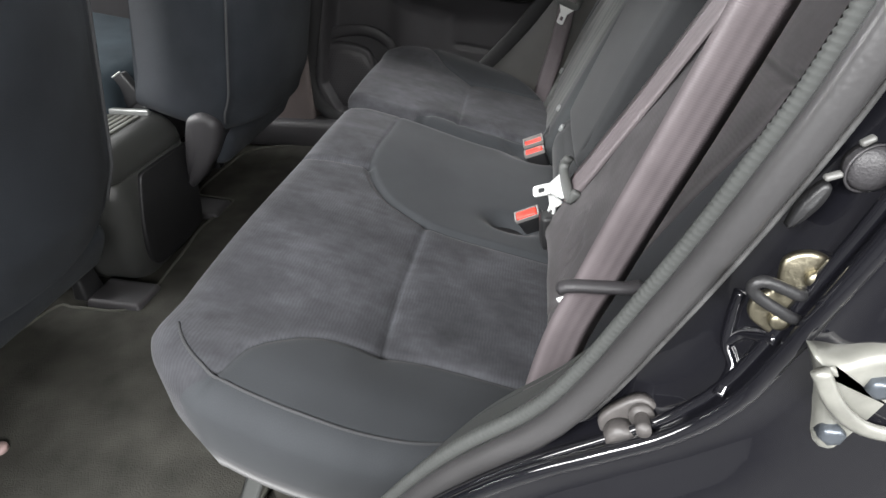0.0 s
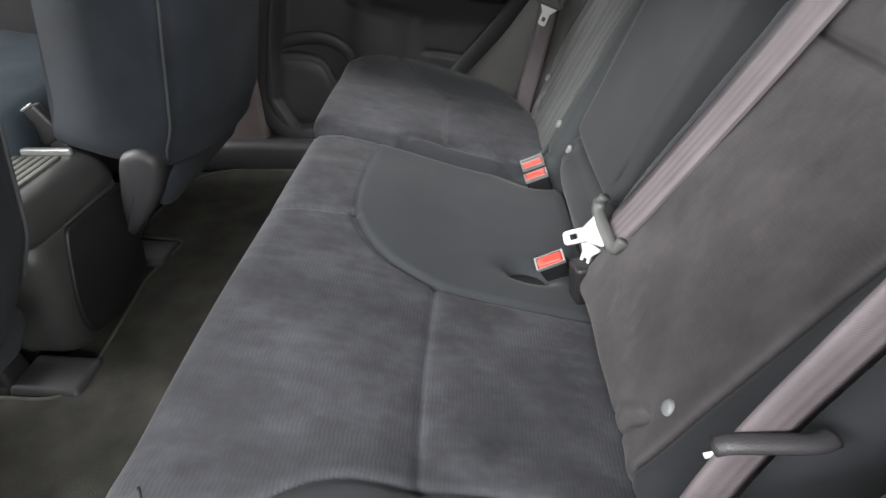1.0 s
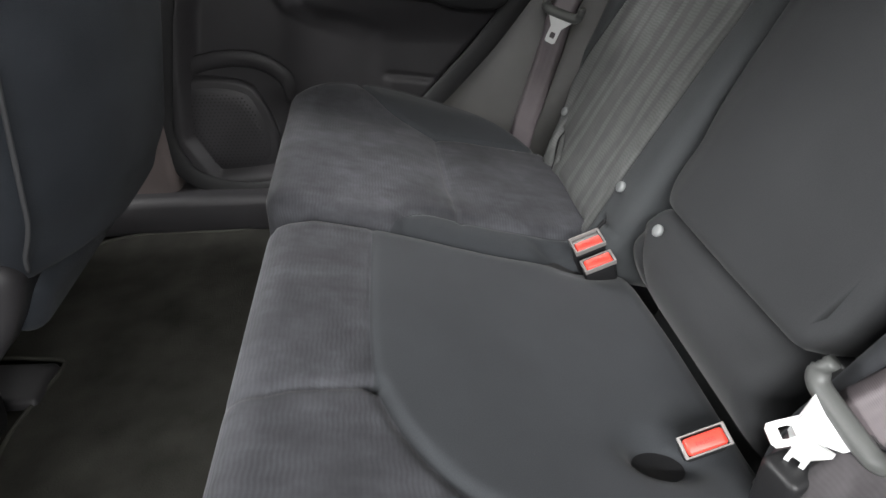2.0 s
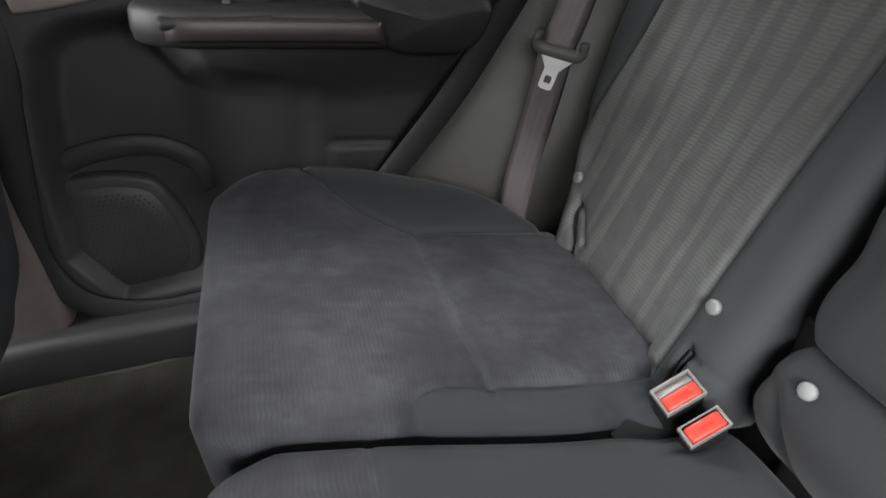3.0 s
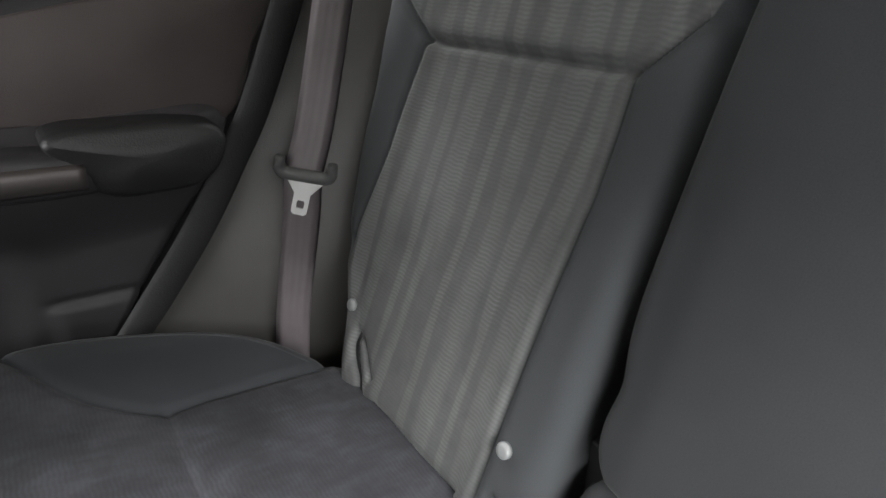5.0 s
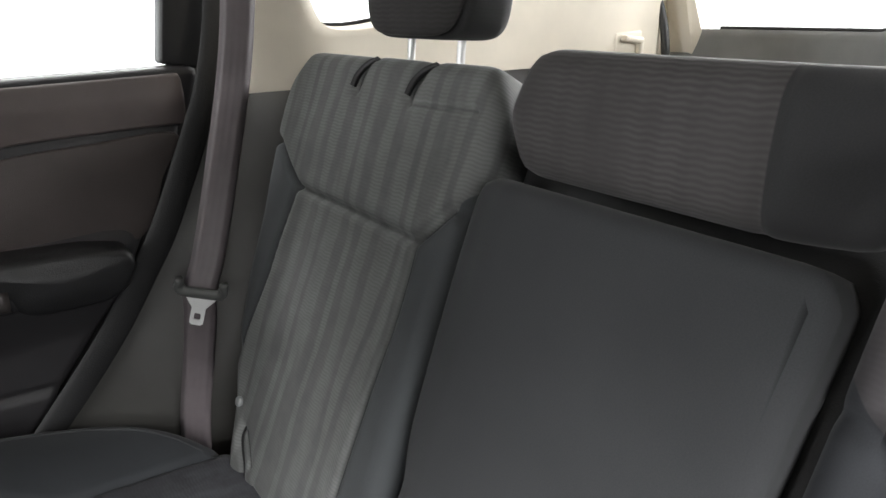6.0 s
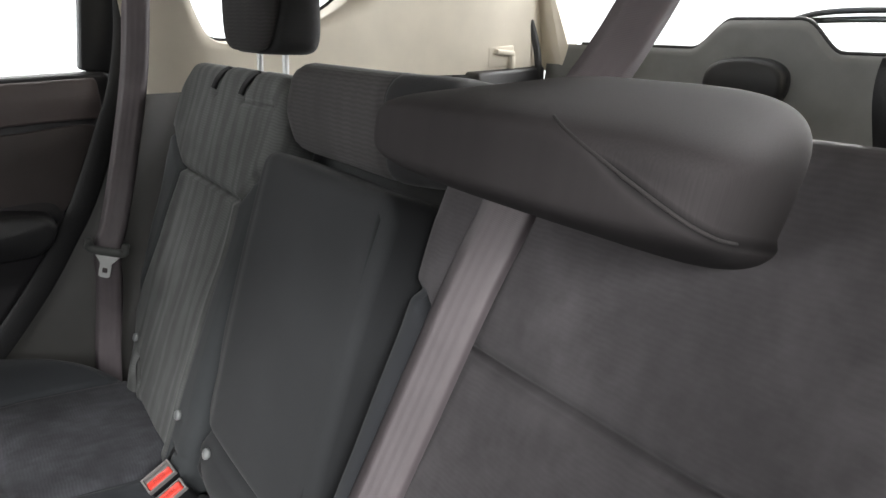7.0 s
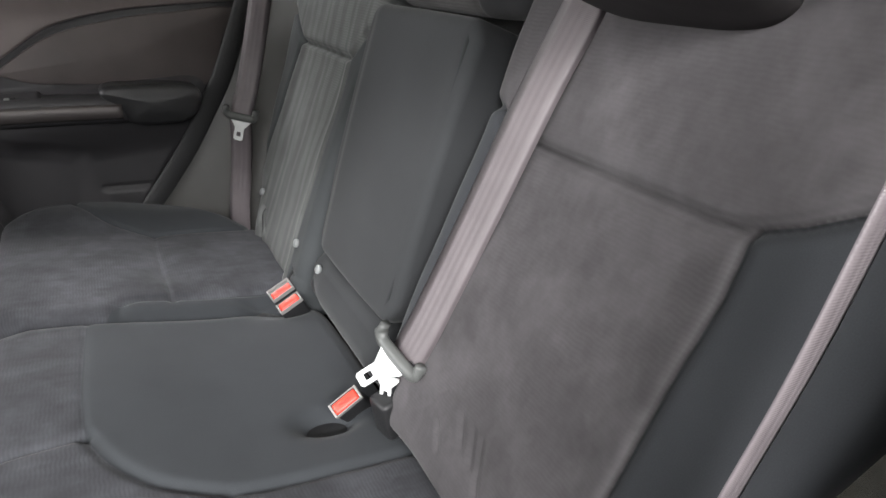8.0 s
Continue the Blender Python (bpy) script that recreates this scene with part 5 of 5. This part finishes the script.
g = add("glass", [(1.487, -0.47, 0.78), (1.487, 0.47, 0.78), (1.36, 0.55, 1.13), (1.36, -0.55, 1.13)], [(0, 1, 2, 3)], GLASS, tg, "clear rear window", smooth=False)
g.visible_shadow = False
for s in (-1, 1):
    o = [(0.488, 0.79), (0.518, 0.90), (0.55, 1.02), (0.58, 1.14), (0.68, 1.14), (0.64, 0.90), (0.60, 0.72), (0.50, 0.722)]
    vv = [(1.45 - 0.25 * max(z - 0.8, 0), s * y, z) for y, z in o] + [(1.49 - 0.25 * max(z - 0.8, 0), s * y, z) for y, z in o]
    ff = [tuple(range(8)), tuple(range(8, 16))] + [(j, (j + 1) % 8, 8 + (j + 1) % 8, 8 + j) for j in range(8)]
    add("gate_pillar", vv, ff, CREAM, tg, "cream pillar trim", smooth=False)
    sweep("gate_seal", [(1.385, s * 0.52, 0.55), (1.385, s * 0.532, 0.70), (1.38, s * 0.545, 0.80), (1.36, s * 0.578, 0.91), (1.33, s * 0.60, 1.0), (1.28, s * 0.60, 1.14)], ring(0.010, 0.010), (1, 0, 0), SEAL_BLACK, tg, "black gate seal", n=40)
wp = thing("rear_wiper", "black rear wiper resting on the window outside", "wiper")
sweep("arm", [(1.51, -0.02, 0.845), (1.515, -0.10, 0.868), (1.52, -0.22, 0.872), (1.52, -0.34, 0.865)], ring(0.008, 0.006), (1, 0, 0), BLACK, wp, n=20)
sweep("blade", [(1.512, -0.05, 0.852), (1.516, -0.2, 0.856), (1.516, -0.42, 0.85)], ring(0.003, 0.006), (1, 0, 0), BLACK, wp, n=20)

slab("ceiling", -1.40, 1.32, -0.68, 0.68, 1.14, 1.19, HEADLINER, "pale cloth headliner", "ceiling", "structure", 0.01)

# ---- near side: door opening, painted body, striker ----
AP = [(-0.56, 1.10), (-0.55, 0.60), (-0.54, 0.20), (-0.48, 0.02), (-0.34, -0.06), (-0.14, -0.03), (0.02, 0.16), (0.157, 0.367), (0.238, 0.454), (0.287, 0.552), (0.319, 0.631), (0.337, 0.686), (0.365, 0.80), (0.39, 0.95), (0.40, 1.10)]
APC = np.array([-0.1, 0.68])


def around(dn, y, n=120):
    """The opening's outline pushed outwards by dn, at that y."""
    c = spline(AP, n)
    t = np.gradient(c, axis=0)
    t /= np.linalg.norm(t, axis=1)[:, None]
    nr = np.stack([t[:, 1], -t[:, 0]], 1)
    if np.sum((c - APC) * nr) < 0:
        nr = -nr
    c = c + nr * dn
    return np.stack([c[:, 0], np.full(n, y), c[:, 1]], 1)


def loft_rows(name, rows, material, parent=None, label=""):
    n = len(rows[0])
    verts = np.vstack(rows)
    faces = [(k * n + j, k * n + j + 1, (k + 1) * n + j + 1, (k + 1) * n + j) for k in range(len(rows) - 1) for j in range(n - 1)]
    return add(name, verts, faces, material, parent, label)


ws = thing("weather_strip", "thick grey flocked weather strip round the open doorway", "weather strip", "", "structure")
loft_rows("lip", [around(d, y) for d, y in ((0.014, -0.668), (0.007, -0.682), (-0.003, -0.698), (-0.011, -0.710), (-0.0145, -0.716))], SEAL_CLOTH, ws, "flocked grey lip")
# fine cross ribs along the lip's outer edge
ribs = []
for d, y in ((-0.0145, -0.716), (-0.0170, -0.7215), (-0.0165, -0.727), (-0.010, -0.7275)):
    row, low_row = around(d, y, 2400), around(d + 0.0009, y, 2400)
    notch = (np.arange(2400) % 3 == 0)[:, None]
    ribs.append(np.where(notch, low_row, row))
loft_rows("ribbed_edge", ribs, SEAL_CLOTH, ws, "finely ribbed edge of the lip")
loft_rows("inner_return", [around(d, y) for d, y in ((0.026, -0.648), (0.0145, -0.667))], SEAL_CLOTH, ws, "flocked inner return of the strip")
loft_rows("bulb", [around(-0.007 + 0.009 * math.cos(a), -0.7380 + 0.009 * math.sin(a)) for a in np.linspace(0, 2 * math.pi, 15)], RUBBER, ws, "rounded grey rubber bulb")
body = thing("body_side", "glossy black painted body side round the doorway", "car body", "", "structure")
FLANGE = [(-0.62, 0.6), (-0.62, 0.10), (-0.50, -0.12), (-0.20, -0.12), (0.03, 0.17), (0.12, 0.335), (0.199, 0.422), (0.252, 0.460), (0.295, 0.489), (0.320, 0.520), (0.337, 0.575), (0.350, 0.619), (0.368, 0.70), (0.39, 0.82), (0.42, 1.10)]


def rail(pts, y, dn, n=120):
    c = spline(pts, n)
    t = np.gradient(c, axis=0)
    t /= np.linalg.norm(t, axis=1)[:, None]
    nr = np.stack([t[:, 1], -t[:, 0]], 1)
    if np.sum((c - APC) * nr) < 0:
        nr = -nr
    c = c + nr * dn
    return np.stack([c[:, 0], np.full(n, y), c[:, 1]], 1)


def by_angle(row):
    """Re-spaces a rail evenly by its direction from the opening's centre, so that rails match up."""
    a = np.unwrap(np.arctan2(row[:, 2] - APC[1], row[:, 0] - APC[0]))
    if a.min() < 0:
        a = a + 2 * math.pi
    q = np.linspace(radians(165), radians(396), 150)
    o = np.argsort(a)
    return np.stack([np.interp(q, a[o], row[o, k]) for k in range(3)], 1)


inner_a, inner_b = by_angle(around(0.012, -0.70)), by_angle(around(0.004, -0.73))
outer_f = by_angle(rail(FLANGE, -0.762, 0.0))
rows = [inner_a, inner_b]
for k, dy in ((0.15, 0.010), (0.3, 0.014), (0.55, 0.014), (0.8, 0.012), (0.9, 0.008), (0.96, 0.002)):
    rows.append(inner_b * (1 - k) + outer_f * k + np.array([0, dy, 0]))
rows.append(outer_f)
for dn, y in ((0.004, -0.7655), (0.008, -0.765), (0.016, -0.770), (0.04, -0.782), (0.12, -0.80), (0.35, -0.83)):
    rows.append(by_angle(rail(FLANGE, y, dn)))
loft_rows("door_jamb", rows, PAINT, body)
slab("body_floor_side", -1.9, 1.4, -0.76, -0.70, -0.3, -0.03, PAINT, "", "", "", 0.01, body)

# Pale sealed edge; the bright reflection along it is put into the colour.
sweep("weld_edge", [tuple(q) for q in by_angle(around(0.007, -0.7345))[4:-4:3]], ring(0.0016, 0.0016, 10), (0, 1, 0), WELD, body, "pale sealed weld edge beside the weather strip, highlight painted in", n=200)
sweep("flange_edge", [tuple(q) for q in outer_f[4:-4:3]], ring(0.0048, 0.0048, 16), (0, 1, 0), PAINT, body, "rolled edge of the painted flange", n=200)
sweep("inner_fold", [tuple(q * 0.86 + r * 0.14 + np.array([0, 0.004, 0])) for q, r in zip(outer_f[4:-4:3], inner_b[4:-4:3])], ring(0.0034, 0.0034, 14), (0, 1, 0), PAINT, body, "folded edge inside the flange", n=200)
# Ridges follow the branching reflection on the jamb, added to catch lamp light.
off = np.array([0.022, 0.004, -0.020])
for line in ([(0.2886, -0.7609, 0.5357), (0.2948, -0.7517, 0.5478), (0.2917, -0.7432, 0.5574), (0.2921, -0.7388, 0.5709), (0.2934, -0.7355, 0.5851)], [(0.2917, -0.7432, 0.5574), (0.2981, -0.7463, 0.5668), (0.3055, -0.7608, 0.5769)]):
    sweep("reflection_ridge", [tuple(np.array(q) + off) for q in line], ring(0.0038, 0.0030, 14), (0, 1, 0), PAINT, body, "ridge added to the painted jamb to carry its reflection", n=40)
stk = thing("door_striker", "zinc striker plate with two bolts on the black jamb", "striker")
SM = frame_from((0.329, -0.750, 0.579), (0.42, 0, 1), (-0.1, -0.95, 0.15))
lozenge("plate", [(-0.022, -0.004), (-0.017, -0.013), (-0.003, -0.016), (0.010, -0.017), (0.021, -0.009), (0.022, 0.005), (0.013, 0.013), (0.000, 0.008), (-0.010, 0.012), (-0.019, 0.008)], SM, 0.002, 0.002, 0.0, ZINC, stk)
for dx in (-0.013, 0.012):
    disc(SM @ Vector((dx, -0.003, 0.003)), SM.to_3x3() @ Vector((0, 0, 1)), 0.0048, 0.003, ZINC, "bolt", stk, "", 16)
sweep("loop", [(0.338, -0.746, 0.566), (0.331, -0.757, 0.570), (0.321, -0.761, 0.577), (0.309, -0.762, 0.585), (0.306, -0.762, 0.590), (0.310, -0.762, 0.593), (0.320, -0.761, 0.589), (0.329, -0.758, 0.584), (0.334, -0.746, 0.581)], ring(0.0028), (0, 1, 0), BLACK, stk, "dark steel loop", n=40)
plug = thing("door_bumper", "grey-brown plastic door bumper with a peg on the black jamb", "bumper")
PM = frame_from((0.274, -0.744, 0.476), (0.7, 0, 0.7), (-0.1, -1, 0.25))
lozenge("base", [(-0.019, 0.0), (-0.014, -0.010), (0.0, -0.012), (0.014, -0.011), (0.019, -0.002), (0.015, 0.009), (0.0, 0.012), (-0.014, 0.010)], PM, 0.004, 0.0025, 0.0, GREYPLUG, plug)
disc(PM @ Vector((-0.008, -0.003, 0.006)), PM.to_3x3() @ Vector((0, 0, 1)), 0.0098, 0.009, GREYPLUG, "cap", plug, "", 24, 0.05)
sweep("collar", [PM @ Vector((0.009, 0.001, 0.0)), PM @ Vector((0.009, 0.001, 0.007))], ring(0.0072, 0.0072, 16), tuple(PM.to_3x3() @ Vector((0, 1, 0))), GREYPLUG, plug, n=4)
sweep("peg", [PM @ Vector((0.009, 0.001, 0.0)), PM @ Vector((0.009, 0.001, 0.012)), PM @ Vector((0.009, 0.001, 0.020))], ring(0.0042, 0.0042, 16), tuple(PM.to_3x3() @ Vector((0, 1, 0))), GREYPLUG, plug, n=8)
lb = thing("latch_bracket", "pale plated bracket with two bluish bolts on the black body", "bracket")
LM = axes((0, -0.775, 0), (1, 0, 0), (0, 0, 1), (0, -1, 0))
lozenge("plate", [(0.334, 0.566), (0.345, 0.565), (0.362, 0.574), (0.395, 0.577), (0.402, 0.545), (0.398, 0.515), (0.375, 0.508), (0.352, 0.510), (0.346, 0.53), (0.342, 0.55)], LM, 0.012, 0.006, 0.0, BRACKET, lb)
sweep("ridge", [(0.335, -0.783, 0.563), (0.347, -0.785, 0.545), (0.362, -0.786, 0.534), (0.382, -0.786, 0.532), (0.398, -0.784, 0.536)], ring(0.0025, 0.004), (0, 1, 0), BRACKET, lb, "raised bent edge", n=24)
for x, z in ((0.362, 0.556), (0.353, 0.524)):
    disc((x, -0.781, z), (0, -1, 0), 0.006, 0.005, BLUEBOLT, "bolt", lb, "bluish plated bolt", 6, 0.1)

cap = thing("body_plug", "round dark plastic plug in the black jamb", "plug")
disc((0.344, -0.741, 0.640), (-0.25, -1, 0.1), 0.0098, 0.006, PLASTIC, "cap", cap, "", 24, 0.3)
sweep("rim", [(0.344 + 0.0105 * math.cos(a), -0.7425 + 0.0026 * math.cos(a), 0.640 + 0.0105 * math.sin(a)) for a in np.linspace(0, 2 * math.pi, 25)], ring(0.0006, 0.0006, 8), (0, 1, 0), PLASTIC, cap, "worn rim", n=60)
clip = thing("trim_clip", "black plastic clip with bright metal edges beside the plug", "clip")
lozenge("body", [(0.321, 0.609), (0.326, 0.612), (0.332, 0.622), (0.333, 0.630), (0.329, 0.631), (0.323, 0.620)], axes((0, -0.741, 0), (1, 0, 0), (0, 0, 1), (0, -1, 0)), 0.004, 0.002, 0.001, BLACK, clip, n=32)
for x, z, w, a in ((0.3295, 0.637, 0.007, 25), (0.337, 0.653, 0.006, 40)):
    part("metal_edge", rbox((w, 0.004, 0.0028), 0.0012, pose(x, -0.745, z, 0, -a, 0), 2), SEALANT, clip, "bright metal edge")

for ob in (ws, body, stk, plug, lb, cap, clip):
    ob.location = (-0.022, -0.004, 0.020)

# front of the cabin, closed around
slab("front_bulkhead", -1.95, -1.88, -0.78, 0.78, -0.1, 0.75, BLACK, "black dashboard bulkhead", "dashboard", "structure", 0.02)
slab("front_door_far", -1.9, -0.60, 0.74, 0.82, -0.1, 0.78, PLASTIC, "dark trim of the far front door", "car door", "structure", 0.02)
slab("front_door_near", -1.9, -0.62, -0.82, -0.76, -0.1, 0.78, PLASTIC, "dark trim of the near front door", "car door", "structure", 0.02)
# Unseen rail, added to keep the near lamps off the folded headrest.
slab("roof_rail", -1.4, 1.3, -0.80, -0.64, 1.06, 1.20, HEADLINER, "unseen pale roof rail trim added over the open doorway", "roof rail", "structure", 0.02)
slab("roof_rail", -1.4, 1.3, 0.64, 0.80, 1.10, 1.20, HEADLINER, "pale roof rail trim on the far side", "roof rail", "structure", 0.02)
